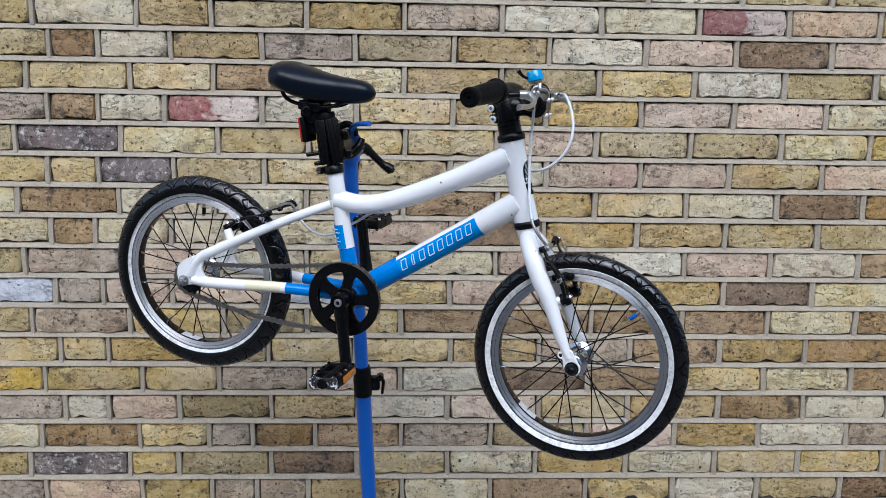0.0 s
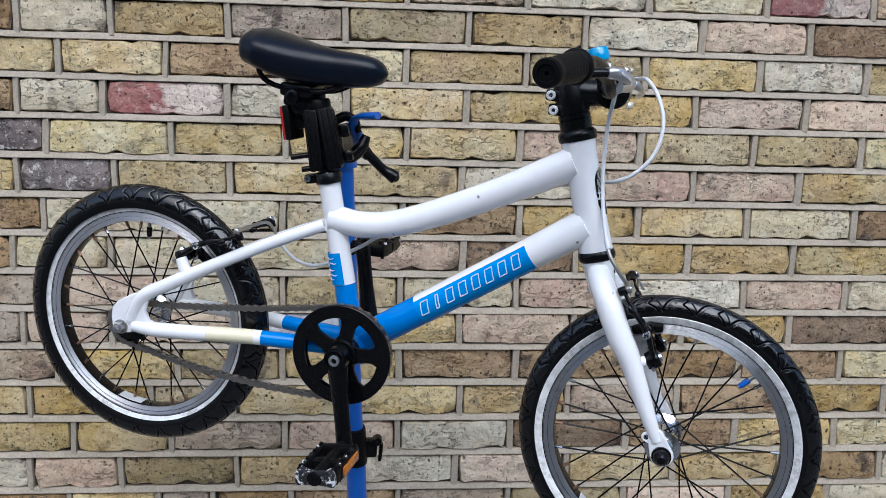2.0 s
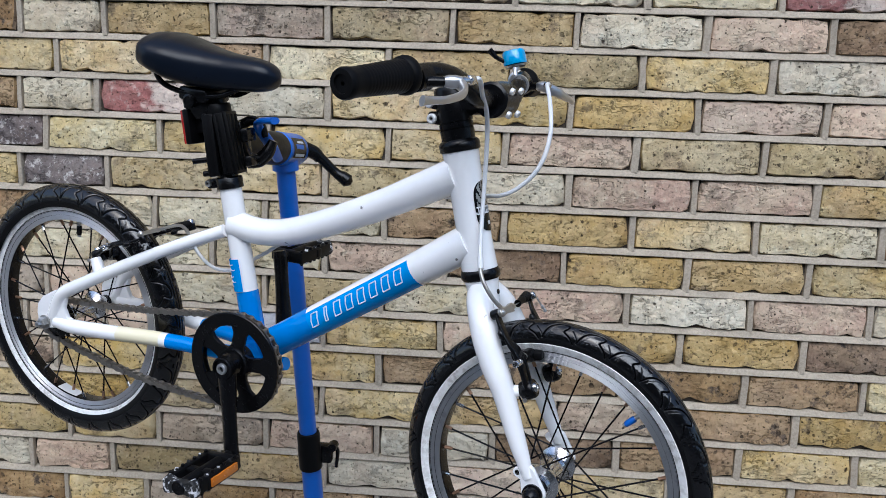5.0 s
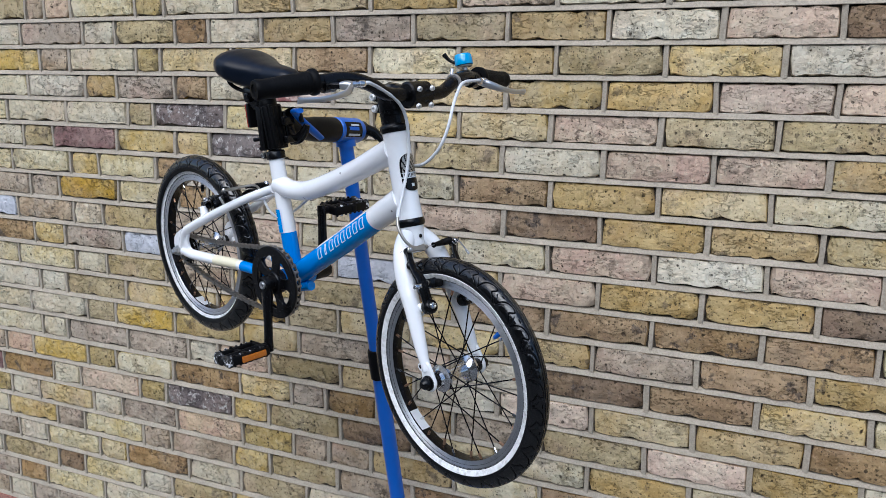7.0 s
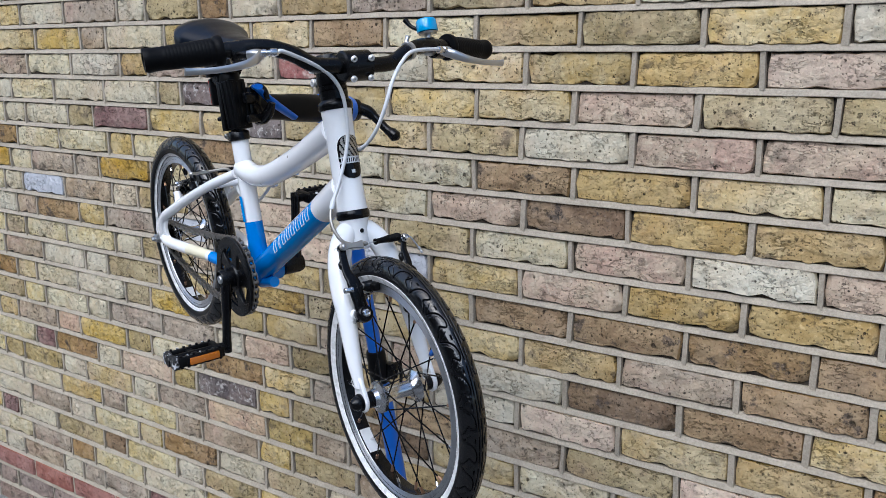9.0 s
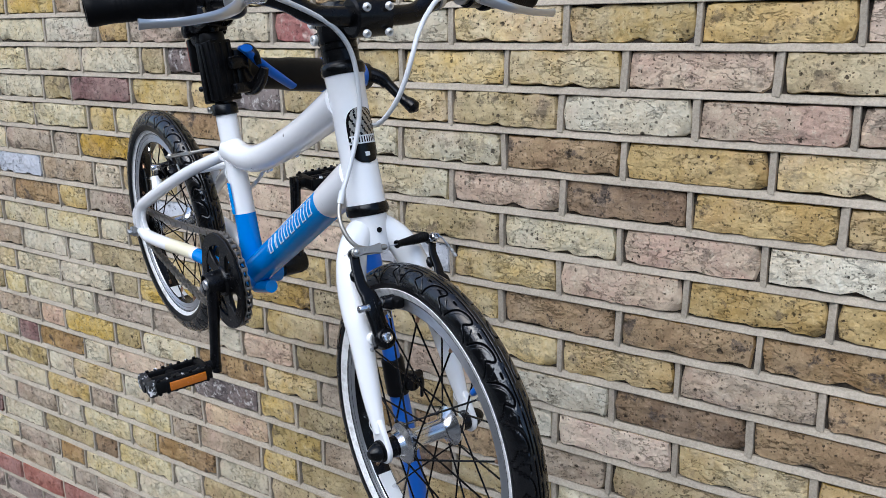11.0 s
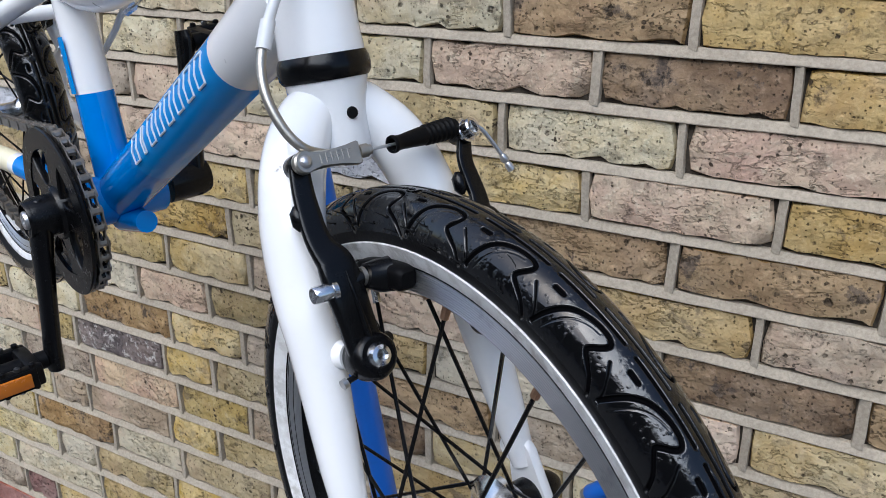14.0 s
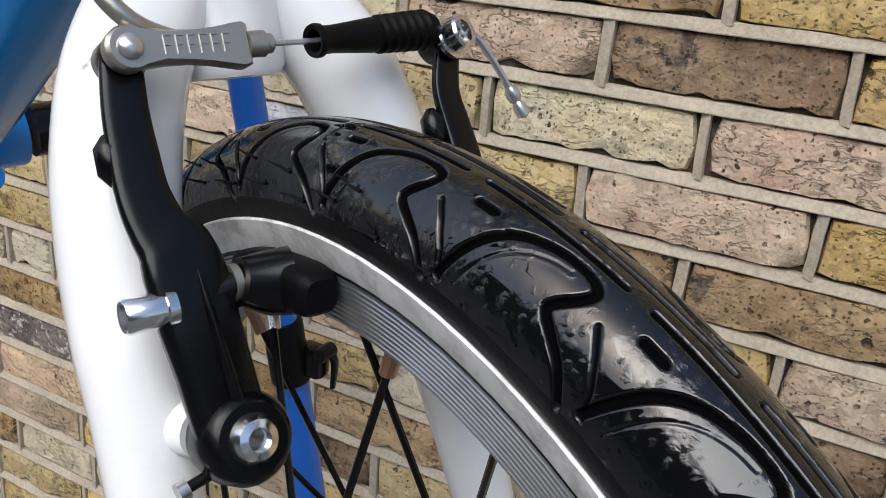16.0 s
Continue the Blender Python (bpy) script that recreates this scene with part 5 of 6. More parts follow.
        blade = curve([c + Vector((0.036, -sd * 0.014, 0.001)), c + Vector((0.048, -sd * 0.002, -0.003)), c + Vector((0.055, sd * 0.016, -0.008)), c + Vector((0.055, sd * 0.048, -0.013)), c + Vector((0.049, sd * 0.074, -0.015)), c + Vector((0.047, sd * 0.086, -0.0155))], 7)
        sweep(g, blade, [0.0066, 0.0066, 0.0056, 0.0044, 0.0040, 0.0042, 0.0052], 14, flat=0.6, side=(0, 0, 1))
        part("blade", g.turn(BARS), LEVER, lv, "silver lever blade")
        g = Geo()
        ad = c + Vector((0.038, -sd * 0.014, 0.003))
        out = Vector((0.35, -sd * 0.93, 0.1)).normalized()
        lathe(g, [(0.0048, 0.0), (0.0048, 0.006), (0.0036, 0.007), (0.0036, 0.011), (0.0050, 0.012), (0.0050, 0.019), (0.0034, 0.021)], ad, out, 16)
        part("barrel_adjuster", g.turn(BARS), SILVER, lv, "silver barrel adjuster")
        hose_from = ad + out * 0.02
        g = Geo()
        if sd < 0:
            hose = [hose_from, hose_from + out * 0.008, Vector((0.616, -0.0500, 0.4185)), Vector((0.6117, -0.0203, 0.3985)), Vector((0.6094, -0.0025, 0.3706)), Vector((0.6115, 0.002, 0.3285)), Vector((0.616, -0.004, 0.295)), Vector((0.626, -0.022, 0.258)), Vector((0.635, -0.038, 0.235))]
            name = "front_brake_cable"
        else:
            hose = [hose_from, hose_from + out * 0.010, Vector((0.643, 0.086, 0.427)), Vector((0.657, 0.058, 0.415)), Vector((0.668, 0.038, 0.397)), Vector((0.6735, 0.027, 0.378)), Vector((0.673, 0.018, 0.354)), Vector((0.665, 0.013, 0.333)), Vector((0.648, 0.010, 0.313)), Vector((0.630, 0.012, 0.302)), Vector((0.612, 0.024, 0.296)), Vector((0.585, 0.027, 0.288)), Vector((0.536, 0.018, 0.280))]
            name = "rear_brake_cable"
        sweep(g, curve([BARS @ Vector(p) if k < 2 else UPRIGHT @ Vector(p) for k, p in enumerate(hose)], 10), 0.0026, 10)
        part(name, g, HOUSING, lv, "white cable housing")
    be = group("bell", "blue metal bell on a silver base")
    c = Vector((0.5800, 0.142, 0.4465))
    up = Vector((-0.36, 0.0, 0.93)).normalized()
    g = Geo()
    lathe(g, [(0.0108, -0.005), (0.0135, -0.004), (0.0135, 0.004), (0.0108, 0.005)], c, (-0.17, 0.97, 0.0), 20)
    sweep(g, [c + up * 0.010, c + up * 0.020], 0.005, 12)
    lathe(g, [(0.0, 0.018), (0.0130, 0.018), (0.0136, 0.0205), (0.0, 0.0215)], c, up, 28)
    part("base", g.turn(BARS), STEEL, be)
    g = Geo()
    ring = Vector((0.5985, 0.092, 0.4433))
    lathe(g, [(0.0108, -0.0035), (0.0128, -0.0032), (0.0128, 0.0032), (0.0108, 0.0035)], ring, (-0.25, 0.95, 0.16), 24)
    sweep(g, [ring + Vector((-0.006, 0.0, 0.010)), ring + Vector((-0.008, 0.002, 0.015)), ring + Vector((-0.009, 0.004, 0.019))], [0.0036, 0.0026, 0.0038], 12)
    part("clamp_band", g.turn(BARS), LEVER, be, "silver clamp band with a screw")
    g = Geo()
    lathe(g, [(0.0130, 0.0212), (0.0152, 0.0216), (0.0156, 0.0235), (0.0153, 0.0270), (0.0149, 0.0365), (0.0130, 0.0395), (0.0070, 0.0408), (0.0, 0.0412)], c, up, 36)
    part("dome", g.turn(BARS), BELL_BLUE, be, "shiny blue dome")
    g = Geo()
    sweep(g, curve([c + up * 0.022 + Vector((-0.008, -0.006, 0)), c + up * 0.027 + Vector((-0.020, -0.014, 0)), c + up * 0.034 + Vector((-0.027, -0.019, 0.002))], 5), [0.0028, 0.0028, 0.0042], 10)
    part("striker", g.turn(BARS), BLACK, be, "black thumb striker")


build_frame()
build_fork()
build_wheel("rear_wheel", REAR, Matrix(), None, False)
build_wheel("front_wheel", FRONT, TURNED, (38, 128), True)
brake("front_brake", 0.709, 0.0994, (-0.545, 0, 0.838), (0.838, 0, 0.545), BRAKE_SET, (0.7048, 0, 0.135), (0.956, 0, 0.294), 0.0925, True)
brake("rear_brake", 0.077, 0.099, (0.88, 0, 0.47), (-0.47, 0, 0.88), Matrix(), (0.0898, 0, 0.1118), (-0.79, 0, 0.615), 0.096, False)
build_drive()
build_saddle()
build_bars()


# ---- the repair stand ----
def build_stand():
    st = new("repair_stand")
    st.matrix_world = Matrix.Translation((-0.5294, -0.0555, slope(-0.53)))
    tagged(st, "blue steel bicycle repair stand with a black clamp", "repair stand")
    inv = st.matrix_world.inverted()
    foot, head = Vector((-0.5294, -0.0555, 0.0)), Vector((-0.5902, -0.3311, 1.4570))
    d = (head - foot).normalized()

    def at(z):
        return foot + d * ((z - foot.z) / d.z)

    g = Geo()
    sweep(g, [at(0.92), at(1.2), at(1.455)], 0.0150, 28)
    part("upper_post", g.turn(inv), STAND_BLUE, st, "blue upper tube")
    g = Geo()
    sweep(g, [at(0.125), at(0.5), at(0.93)], 0.0175, 28)
    part("lower_post", g.turn(inv), STAND_BLUE, st, "blue lower tube")
    g = Geo()
    lathe(g, [(0.0178, -0.043), (0.0208, -0.041), (0.0208, 0.0), (0.0200, 0.002), (0.0200, 0.026), (0.0185, 0.030), (0.0152, 0.031)], at(0.93), d, 28)
    collar = part("height_collar", g.turn(inv), PLASTIC, st, "black plastic height collar")
    g = Geo()
    c = at(0.915)
    block(g, (0.030, 0.022, 0.034), Matrix.Translation(c + Vector((0.024, 0.010, 0.0))), 0.006)
    sweep(g, curve([c + Vector((0.034, 0.012, 0.018)), c + Vector((0.046, 0.016, 0.004)), c + Vector((0.044, 0.018, -0.028))], 5), [0.007, 0.0065, 0.005], 12, flat=0.6)
    lathe(g, [(0.0, 0.004), (0.007, 0.003), (0.008, 0.0), (0.008, -0.018)], c + Vector((0.040, 0.0, 0.014)), (0, -1, 0), 16)
    part("quick_release", g.turn(inv), BLACK, collar, "black quick release lever")
    for a in (20, 140, 260):
        g = Geo()
        e = Vector((math.cos(radians(a)), math.sin(radians(a)), 0))
        if e.y > 0.2:
            e *= 0.12
        else:
            e *= 0.5
        tip = foot + e
        sweep(g, [at(0.16), tip + Vector((0, 0, slope(tip.x) + 0.012))], 0.012, 14)
        part("leg", g.turn(inv), STAND_BLUE, st)
    # clamp: sleeve on the post, arm, jaws round the seatpost
    jaw = BIKE_M @ Vector((0.2435, 0, 0.293))
    axis = (Vector((-0.590, -0.328, 1.458)) - jaw).normalized()
    H = Vector((-0.590, -0.328, 1.458))
    g = Geo()
    lathe(g, [(0.022, -0.040), (0.0262, -0.036), (0.0262, 0.038), (0.024, 0.044), (0.018, 0.046)], H, axis, 32)
    sweep(g, [at(1.425), H], 0.0205, 24)
    sleeve = part("sleeve", g.turn(inv), STAND_BLUE, st, "blue clamp sleeve")
    g = Geo()
    side = axis.cross(Vector((0, 0, 1))).normalized()
    for k, (w0, w1, h0, h1, mat) in enumerate(((-30, 42, -0.028, 0.028, 0), (-24, -14, -0.020, 0.020, 1), (2, 18, -0.018, 0.016, 1), (22, 30, -0.010, 0.018, 1))):
        n = 10
        for i in range(n):
            w = radians(w0 + (w1 - w0) * i / (n - 1))
            e = side * math.cos(w) + Vector((0, 0, 1)) * math.sin(w)
            for h in (h0, h1):
                g.v.append(tuple(H + e * (0.0264 + 0.0003 * mat) + axis * h))
        o = len(g.v) - 2 * n
        for i in range(n - 1):
            g.f.append((o + 2 * i, o + 2 * i + 1, o + 2 * i + 3, o + 2 * i + 2))
            g.m.append(mat if k != 2 else 2)
    part("label", g.turn(inv), [BLACK, PALE, STAND_BLUE], sleeve, "black label with pale bars")
    g = Geo()
    lathe(g, [(0.016, 0.020), (0.0215, 0.023), (0.0225, 0.060), (0.0225, 0.105), (0.0232, 0.112), (0.0246, 0.125), (0.0250, 0.150), (0.0257, 0.185), (0.0235, 0.192)], jaw, axis, 28)
    part("clamp_arm", g.turn(inv), PLASTIC, st, "black clamp arm")
    up = (BIKE_M.to_3x3() @ (Vector((0.2575, 0, 0.242)) - BB)).normalized()
    fx = up.cross(axis).normalized()
    ay = fx.cross(up).normalized()
    base = Matrix(((fx.x, ay.x, up.x, jaw.x), (fx.y, ay.y, up.y, jaw.y), (fx.z, ay.z, up.z, jaw.z), (0, 0, 0, 1)))
    for sd in (-1, 1):
        g = Geo()
        lean = base @ Matrix.Rotation(radians(-sd * 2.2), 4, "Y")
        block(g, (0.0075, 0.034, 0.082), lean @ Matrix.Translation((sd * 0.0150, 0.0, 0.0)), 0.003)
        jaw_half = part("jaw", g.turn(inv), PLASTIC, st, "black ribbed clamp jaw")
        pieces = [("rib", (0.0040, 0.005, 0.074), (0.0186, -0.011 + 0.011 * k, 0.0), 0.001) for k in range(3)]
        pieces += [("jaw_lip", (0.0125, 0.007, 0.080), (0.0082, -0.0165, 0.0), 0.0028), ("jaw_seam", (0.0045, 0.0040, 0.076), (0.0040, -0.0205, 0.0), 0.0014)]
        for name, size, (px, py, pz), edge in pieces:
            g = Geo()
            block(g, size, lean @ Matrix.Translation((sd * px, py, pz)), edge)
            part(name, g.turn(inv), PLASTIC, jaw_half)
    g = Geo()
    lathe(g, [(0.0130, 0.036), (0.0168, 0.037), (0.0172, 0.0395), (0.0172, 0.050), (0.0160, 0.0525), (0.0128, 0.053)], jaw, up, 26)
    block(g, (0.012, 0.010, 0.014), base @ Matrix.Translation((0.020, 0.002, 0.045)), 0.003)
    part("jaw_collar", g.turn(inv), PLASTIC, st)
    g = Geo()
    block(g, (0.044, 0.030, 0.056), base @ Matrix.Translation((0, 0.030, 0)), 0.006)
    sweep(g, curve([base @ Vector(p) for p in ((-0.016, 0.030, 0.022), (-0.032, 0.032, 0.026), (-0.043, 0.034, 0.016), (-0.045, 0.036, 0.002))], 5), [0.0070, 0.0068, 0.0058, 0.0040], 14)
    sweep(g, curve([base @ Vector(p) for p in ((-0.016, 0.030, -0.030), (-0.032, 0.032, -0.028), (-0.046, 0.034, -0.018), (-0.055, 0.036, -0.004))], 5), [0.0070, 0.0095, 0.0090, 0.0060], 14)
    block(g, (0.012, 0.030, 0.018), base @ Matrix.Translation((-0.030, 0.012, 0.008)), 0.004)
    block(g, (0.012, 0.030, 0.014), base @ Matrix.Translation((-0.030, 0.012, -0.026)), 0.004)
    part("jaw_housing", g.turn(inv), BLACK, st, "black clamp housing")
    for z, reach in ((-0.018, 0.046), (-0.036, 0.034)):
        g = Geo()
        sweep(g, [base @ Vector((0.018, 0.0, z)), base @ Vector((reach, 0.0, z))], 0.0038, 12)
        part("jaw_pin", g.turn(inv), BLACK, st)
    g = Geo()
    c = jaw + axis * 0.060
    sweep(g, curve([jaw + axis * 0.015 + Vector((0.071, -0.028, 0.034)), jaw + axis * 0.020 + Vector((0.048, -0.018, 0.033)), jaw + axis * 0.036 + Vector((0.036, -0.012, 0.026)), jaw + axis * 0.075 + Vector((0.040, -0.020, 0.004)), jaw + axis * 0.115 + Vector((0.036, -0.018, -0.016))], 6), [0.008, 0.0075, 0.006, 0.0075, 0.0085, 0.007], 16, flat=0.6)
    part("cam_lever", g.turn(inv), STAND_BLUE, st, "blue cam lever")
    g = Geo()
    p = H + axis * 0.045
    lathe(g, [(0.018, 0.044), (0.0215, 0.046), (0.0215, 0.060), (0.016, 0.064), (0.0, 0.065)], H, axis, 26)
    sweep(g, curve([p + Vector((0.004, 0.008, 0.006)), p + Vector((0.026, 0.024, -0.004)), p + Vector((0.036, 0.029, -0.014))], 5), [0.012, 0.0115, 0.0095], 18)
    sweep(g, curve([p + Vector((0.032, 0.027, -0.008)), p + Vector((0.060, 0.036, -0.036)), p + Vector((0.073, 0.038, -0.0445)), p + Vector((0.081, 0.0385, -0.0500)), p + Vector((0.087, 0.0387, -0.0540))], 6), [0.0085, 0.0080, 0.0108, 0.0116, 0.0040], 18)
    part("spin_handle", g.turn(inv), BLACK, st, "black spinning clamp handle")


build_stand()


# ---- the brick wall: mortar slab and its bricks, laid last ----
def strip(g, rows):
    """Joins rows of points into a sheet."""
    o, k = len(g.v), len(rows[0])
    for r in rows:
        g.v += r
    for i in range(len(rows) - 1):
        for j in range(k - 1):
            a = o + i * k + j
            g.f.append((a, a + 1, a + k + 1, a + k))
            g.m.append(0)


def mortar_slab(spans):
    """The slab, coloured near-black for the shade in the joints, and its weather-struck pointing: ribbons that lean out
    over the brick below, with uneven edges.
    """
    g = Geo()
    x0, x1, z0, z1 = -5.5, 2.6, -0.4, 3.0
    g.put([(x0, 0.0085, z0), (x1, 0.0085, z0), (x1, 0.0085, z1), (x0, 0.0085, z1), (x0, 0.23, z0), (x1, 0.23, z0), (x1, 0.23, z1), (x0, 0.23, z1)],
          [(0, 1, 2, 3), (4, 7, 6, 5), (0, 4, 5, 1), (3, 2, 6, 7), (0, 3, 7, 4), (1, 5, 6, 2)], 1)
    wob = lambda x, z, s: noise.noise(Vector((x * s, z * 7.3, s)))
    for r in range(-16, 26):
        z = TOP_JOINT - COURSE * r
        rows = []
        for x in np.arange(x0, x1 + 0.001, 0.012):
            e = 0.0016 * wob(x, z, 9) + 0.0010 * wob(x, z, 41)
            f = 0.0008 * wob(x, z + 5, 6) + 0.0006 * wob(x, z + 5, 33)
            d = 0.0008 * wob(x, z + 9, 14)
            rows.append([(x, 0.009, z + 0.0066), (x, 0.0012 + d, z + 0.0062 + e), (x, -0.0042 + d, z - 0.0046 + f), (x, -0.0038 + d, z - 0.0058 + f), (x, 0.009, z - 0.0054 + f)])
        strip(g, rows)
    rng = random.Random(3)
    for r, a, b, code in spans:
        z = TOP_JOINT - COURSE * r
        lean = rng.uniform(-0.003, 0.003)
        w = rng.uniform(0.0046, 0.0066)
        rows = []
        for s in (0.0, 0.3, 0.65, 1.0):
            zz = z + 0.003 + (COURSE - 0.006) * s
            x = a + lean * (s - 0.5) + rng.uniform(-0.0006, 0.0006)
            y = rng.uniform(-0.0006, 0.0006)
            rows.append([(x - w - 0.0012, 0.0075, zz), (x - w, 0.0002 + y, zz), (x + w - 0.001, -0.0032 + y, zz), (x + w, -0.0026 + y, zz), (x + w + 0.0004, 0.0075, zz)])
        strip(g, rows)
    ob = new("wall_north", mesh_of("wall_north", g, [MORTAR, SHADE_MORTAR], 40))
    return tagged(ob, "London stock brick wall with pale weathered mortar joints", "wall", kind="structure")


def brick_shape(rng, length, rough=1.0):
    """One brick, its face towards the viewer: rounded and chipped arrises, a ragged outline and an uneven face."""
    hl, hh = length / 2, 0.0318
    n = 14 if length > 0.15 else 8
    us = [-1.0] + [-1 + 2 * (k + rng.uniform(-0.22, 0.22)) / n for k in range(1, n)] + [1.0]
    vs = [-1, 0.1, 1]
    nu, nv = len(us), len(vs)
    seed = rng.uniform(0, 99)
    chip = [max(0.0, noise.noise(Vector((u * hl * 34, seed, k * 7.0))) - 0.12) for k in (0, 1) for u in us]
    verts, faces = [], []
    for i, u in enumerate(us):
        for v in vs:
            edge = max(abs(u), abs(v)) == 1
            corner = abs(u) == 1 and abs(v) == 1
            dx = rng.uniform(-0.0030, 0.0012) * math.copysign(rough, u) * (abs(u) == 1)
            dz = rng.uniform(-0.0012, 0.0012) * rough
            dy = 0.0
            if v == -1:
                dz += (chip[i] * 0.013 + rng.choice((0.0, 0.0, 0.0010, 0.0022))) * rough
                dy = chip[i] * 0.004
            if v == 1:
                dz -= (chip[nu + i] * 0.008 + rng.choice((0.0, 0.0, 0.0, 0.0012))) * rough
            if v == 0.1:
                dz += rng.uniform(-0.008, 0.008)
            if corner:
                dx -= math.copysign(rng.uniform(0.0004, 0.0055) * rough, u)
                dz -= math.copysign(rng.uniform(0.0004, 0.0040) * rough, v)
            y = rng.uniform(-0.0013, 0.0013) * rough + (-0.0006 if edge else -0.0032) + (0.0014 if corner else 0) + dy
            verts.append((u * (hl - 0.0022) + dx, y, v * (hh - 0.0022) + dz))
    for i in range(nu - 1):
        for j in range(nv - 1):
            a = i * nv + j
            faces.append((a, a + nv, a + nv + 1, a + 1))
    ring = [i * nv for i in range(nu)] + [(nu - 1) * nv + j for j in range(1, nv)] + [i * nv + nv - 1 for i in range(nu - 2, -1, -1)] + [j for j in range(nv - 2, 0, -1)]
    o = len(verts)
    for i in ring:
        x, y, z = verts[i]
        verts.append((x + math.copysign(0.0025, x) * (abs(x) > hl * 0.8), 0.0085, z + math.copysign(0.0025, z) * (abs(z) > hh * 0.5)))
    m = len(ring)
    for k in range(m):
        k2 = (k + 1) % m
        faces.append((ring[k2], ring[k], o + k, o + k2))
    g = Geo()
    g.put(verts, faces)
    return g


# where the upright joints stand, from the right, in courses of either kind, and the bricks of each course from the right:
# a small letter is a stretcher, a capital a header
EVEN = (0.92, 0.69, 0.46, 0.236, 0.0, -0.245, -0.479, -0.715, -0.93, -1.15, -1.41)
ODD = (1.03, 0.80, 0.57, 0.34, 0.107, -0.125, -0.36, -0.595, -0.825, -1.05, -1.225, -1.342)
COURSES = {
    0: "yprckmgobk", 1: "ypdpkgombkB", 2: "cokyogcbyyo", 3: "gcppgyykrkB", 4: "ycoopyyyczY", 5: "gpyppkoyyzY",
    6: "bdcygbccodC", 7: "boyggdpcccB", 8: "bkpkpcocpmO", 9: "ccdggpywppMw", 10: "bcbbbbyoyoB", 11: "bbgbmgyyyyGc",
    12: "bcybdkpokyY", 13: "okbgypkgokKm", 14: "mkgpombmybC", 15: "yyycgcydoCzB", 16: "dokybcgmykO", 17: "ocbyobdmoYkD",
    18: "yobpkbkkoKdy", 19: "bogycgoByykM", 20: "mykoBmcyOokG", 21: "okObmMyoCkdO",
}


# the irregular bond beyond the half bond: where it begins, then every brick from the right with its kind and length, in millimetres
BEYOND = {
    0: "-713 o227 g175 k245 o103 c244 p104 m79 o230",
    1: "-821 g217 k171 d115 o218 k123 m253 k230",
    2: "-938 y198 y245 o86 k258 m120 y230",
    3: "-823 r234 k158 b120 m212 g121 k234 c230",
    4: "-931 c233 z252 o93 k242 k252 c230",
    5: "-820 y219 z182 y121 y217 v254 o125 k230",
    6: "-942 k232 b244 c218 y114 c246 c230",
    7: "-1235 b106 c224 g238 m123 m230",
    8: "-1174 m236 o223 k117 m241 w230",
    9: "-1222 m116 w220 m237 y129 b230",
    10: "-1159 m240 o229 k128 c246 c230",
    11: "-817 o163 g236 y117 y225 o244 k113 k230",
    12: "-714 m228 y192 o241 y229 o118 k243 k230",
    13: "-812 o231 p178 k108 m235 m249 k109 c230",
    14: "-701 b160 m110 y175 b245 c225 o118 y238 p126 m230",
    15: "-814 o236 y123 z250 o102 p246 k119 b230",
    16: "-852 m115 o177 p243 m216 k118 y239 k129 o230",
    17: "-1177 m235 m110 c246 m120 y223 k230",
    18: "-1349 b243 y116 c232 k129 m230",
    19: "-1183 o234 k120 c242 d119 o259 k230",
    20: "-1700 c256 b128 m230",
}


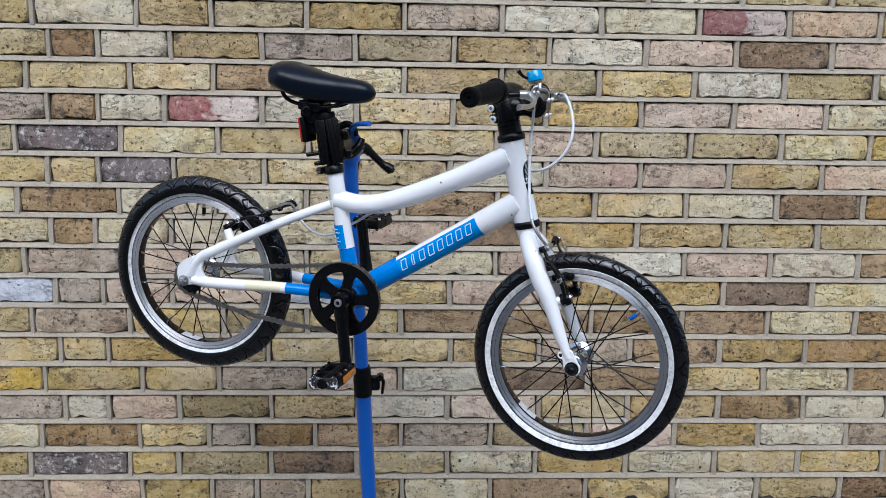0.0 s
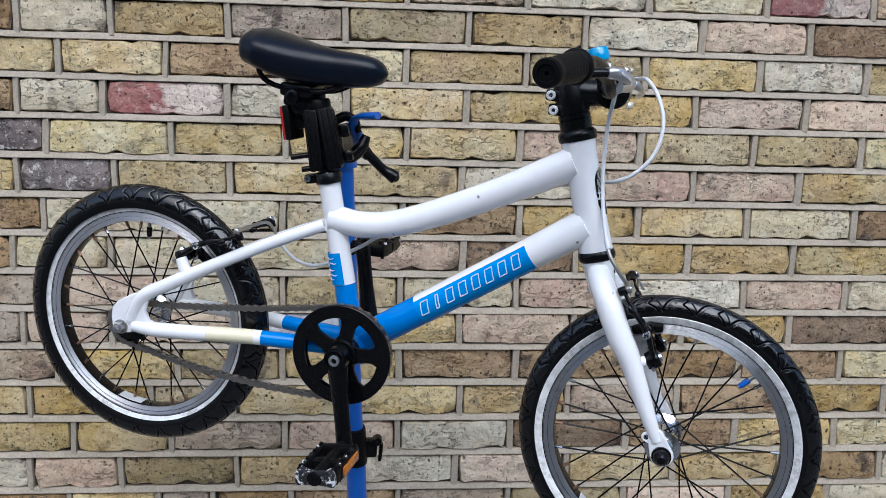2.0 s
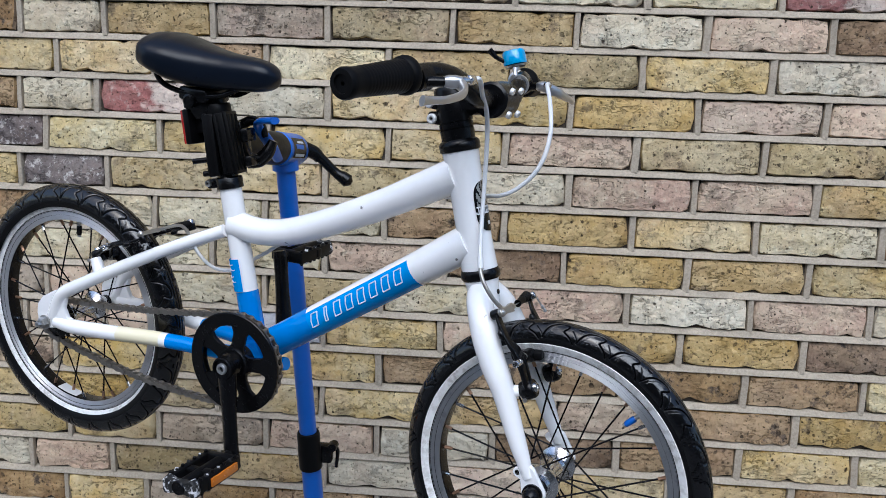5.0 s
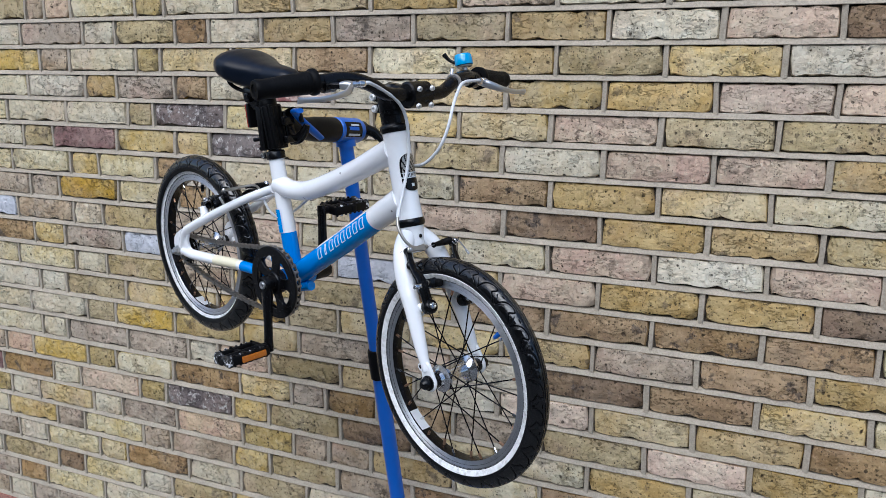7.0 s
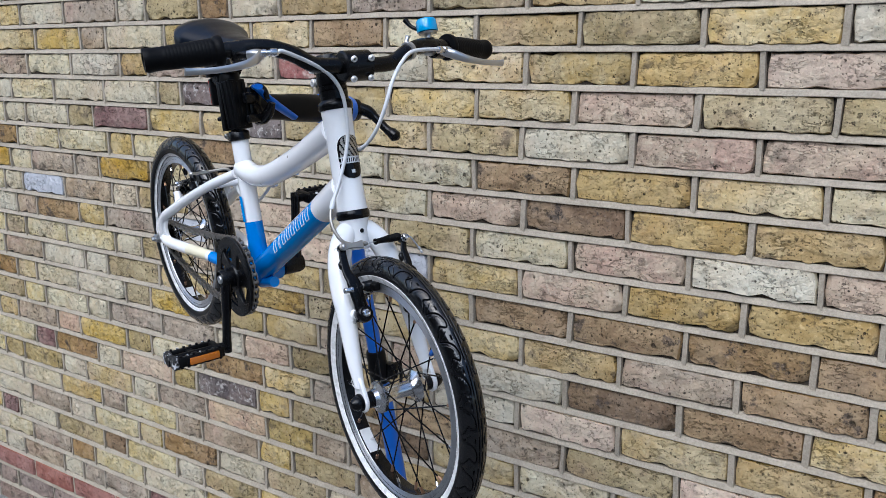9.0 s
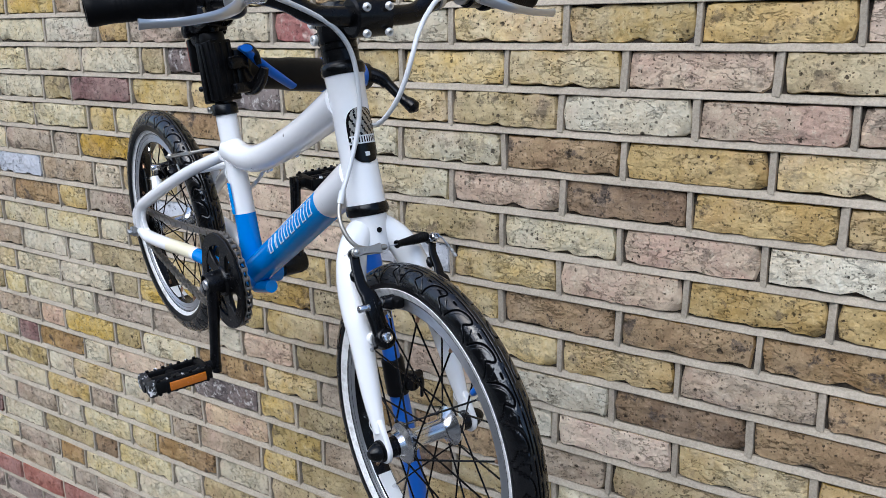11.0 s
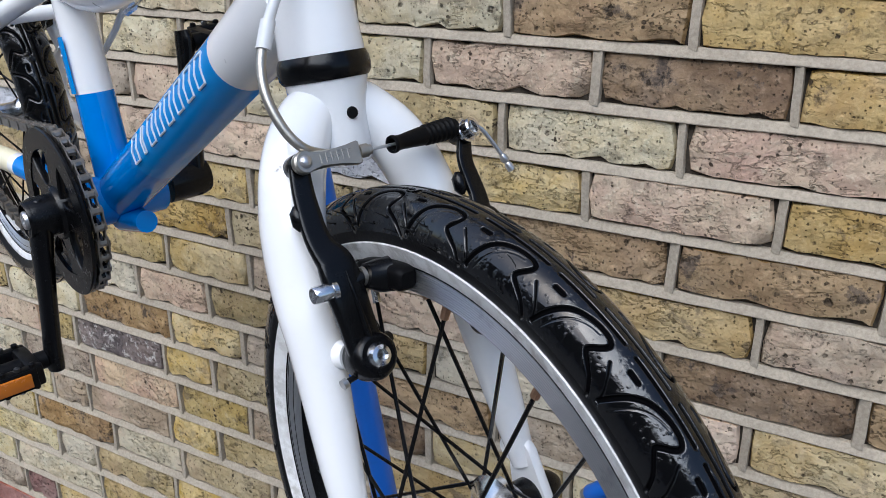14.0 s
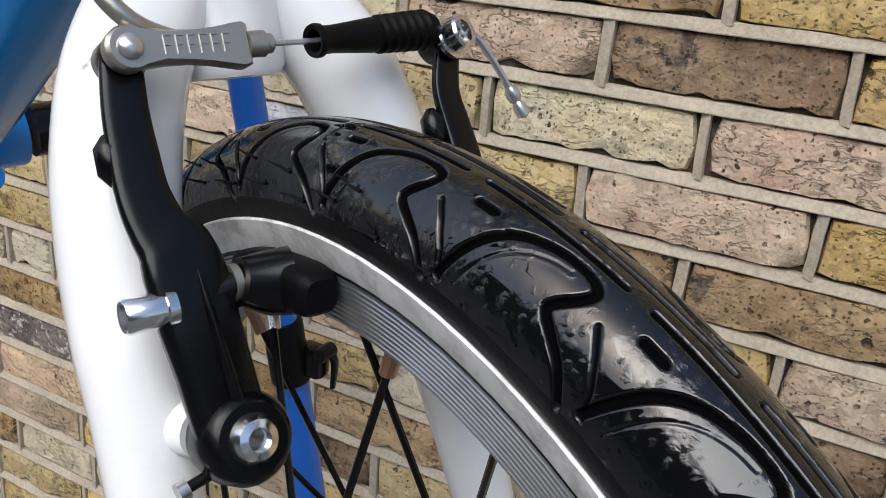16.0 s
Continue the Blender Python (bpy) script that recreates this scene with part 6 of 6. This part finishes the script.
def lay_courses():
    """The spans of the bricks of every course: half bond beside the old corner, stretchers and headers mixed beyond it."""
    rng = random.Random(11)
    out = []
    for r in range(-16, 26):
        marks = EVEN if r % 2 == 0 else ODD
        text = COURSES.get(r, "")
        words = BEYOND.get(r, "").split()
        stop = int(words[0]) / 1000 if words else -9.0
        x = 2.3 - (0.1 if r % 2 else 0.0)
        while x > marks[0] + 0.12:
            step = 0.232 if x - marks[0] > 0.35 else x - marks[0]
            out.append((r, x - step, x, rng.choice("ygcbpo")))
            x -= step
        i, last = 0, rng.random() < 0.5
        while x > -5.2:
            if words and x < stop + 0.001:
                for word in words[1:]:
                    end = x - int(word[1:]) / 1000
                    out.append((r, end, x, word[0]))
                    x = end
                words, stop = [], -9.0
                i, text = 99, ""
            code = text[i] if i < len(text) else ""
            if not code:
                code = rng.choices("ygcbpkomv", (12, 4, 22, 5, 10, 26, 12, 14, 2))[0]
                if x < -1.1 and (rng.random() < (0.75 if not last else 0.2)):
                    code = code.upper()
            if r == 22:
                code = "e"
            if r >= 23:
                code = rng.choice("ffFF")
            last = code.isupper()
            if i + 1 < len(marks) and r < 22 and not (last and i < len(marks) - 2 and i > 7):
                end = marks[i + 1] + rng.uniform(-0.005, 0.005)
                if end > x - 0.07:
                    end = x - 0.2315
            else:
                end = x - (0.116 if last else 0.2315) + rng.uniform(-0.008, 0.008)
            if end < stop + 0.06:
                end = stop
            out.append((r, end, x, code.lower()))
            x = end
            i += 1
    return out


def build_wall():
    spans = lay_courses()
    wall = mortar_slab(spans)
    rng = random.Random(5)
    long_shapes = [mesh_of("brick", brick_shape(rng, 0.221), [MORTAR], 55) for _ in range(14)]
    short_shapes = [mesh_of("brick", brick_shape(rng, 0.106), [MORTAR], 55) for _ in range(8)]
    close = [s for s in spans if -1.15 < s[1] and s[2] < 0.62 and -1 <= s[0] <= 15]
    close = sorted(close, key=lambda s: (abs((s[1] + s[2]) / 2 + 0.25) + abs(s[0] - 7) * 0.09))[:300]
    chosen = set(close)
    rest, keys = Geo(), list(BRICKS)
    for s in spans:
        r, a, b, code = s
        length = b - a - JOINT
        z = TOP_JOINT - COURSE * r + COURSE / 2 + rng.uniform(-0.0015, 0.0015)
        c = (a + b) / 2
        tilt = rng.uniform(-0.35, 0.35)
        depth = rng.uniform(-0.003, 0.002) - (0.006 if r == 22 else 0.0)
        if s in chosen:
            base, full = (long_shapes, 0.221) if length > 0.15 else (short_shapes, 0.106)
            ob = new("brick", rng.choice(base))
            ob.matrix_world = pose(c, depth, z, 0, tilt, 0) @ Matrix.Diagonal((length / full, 1, 1, 1))
            ob.material_slots[0].link = "OBJECT"
            ob.material_slots[0].material = BRICKS[code]
            ob.parent = wall
        else:
            g = brick_shape(rng, length, 0.35 if r == 22 else 1.0).turn(pose(c, depth, z, 0, tilt, 0))
            rest.put(g.v, g.f, keys.index(code))
    ob = new("bricks_around", mesh_of("bricks_around", rest, [BRICKS[k] for k in keys], 55))
    ob.parent = wall
    tagged(ob, kind="stuff")


build_wall()
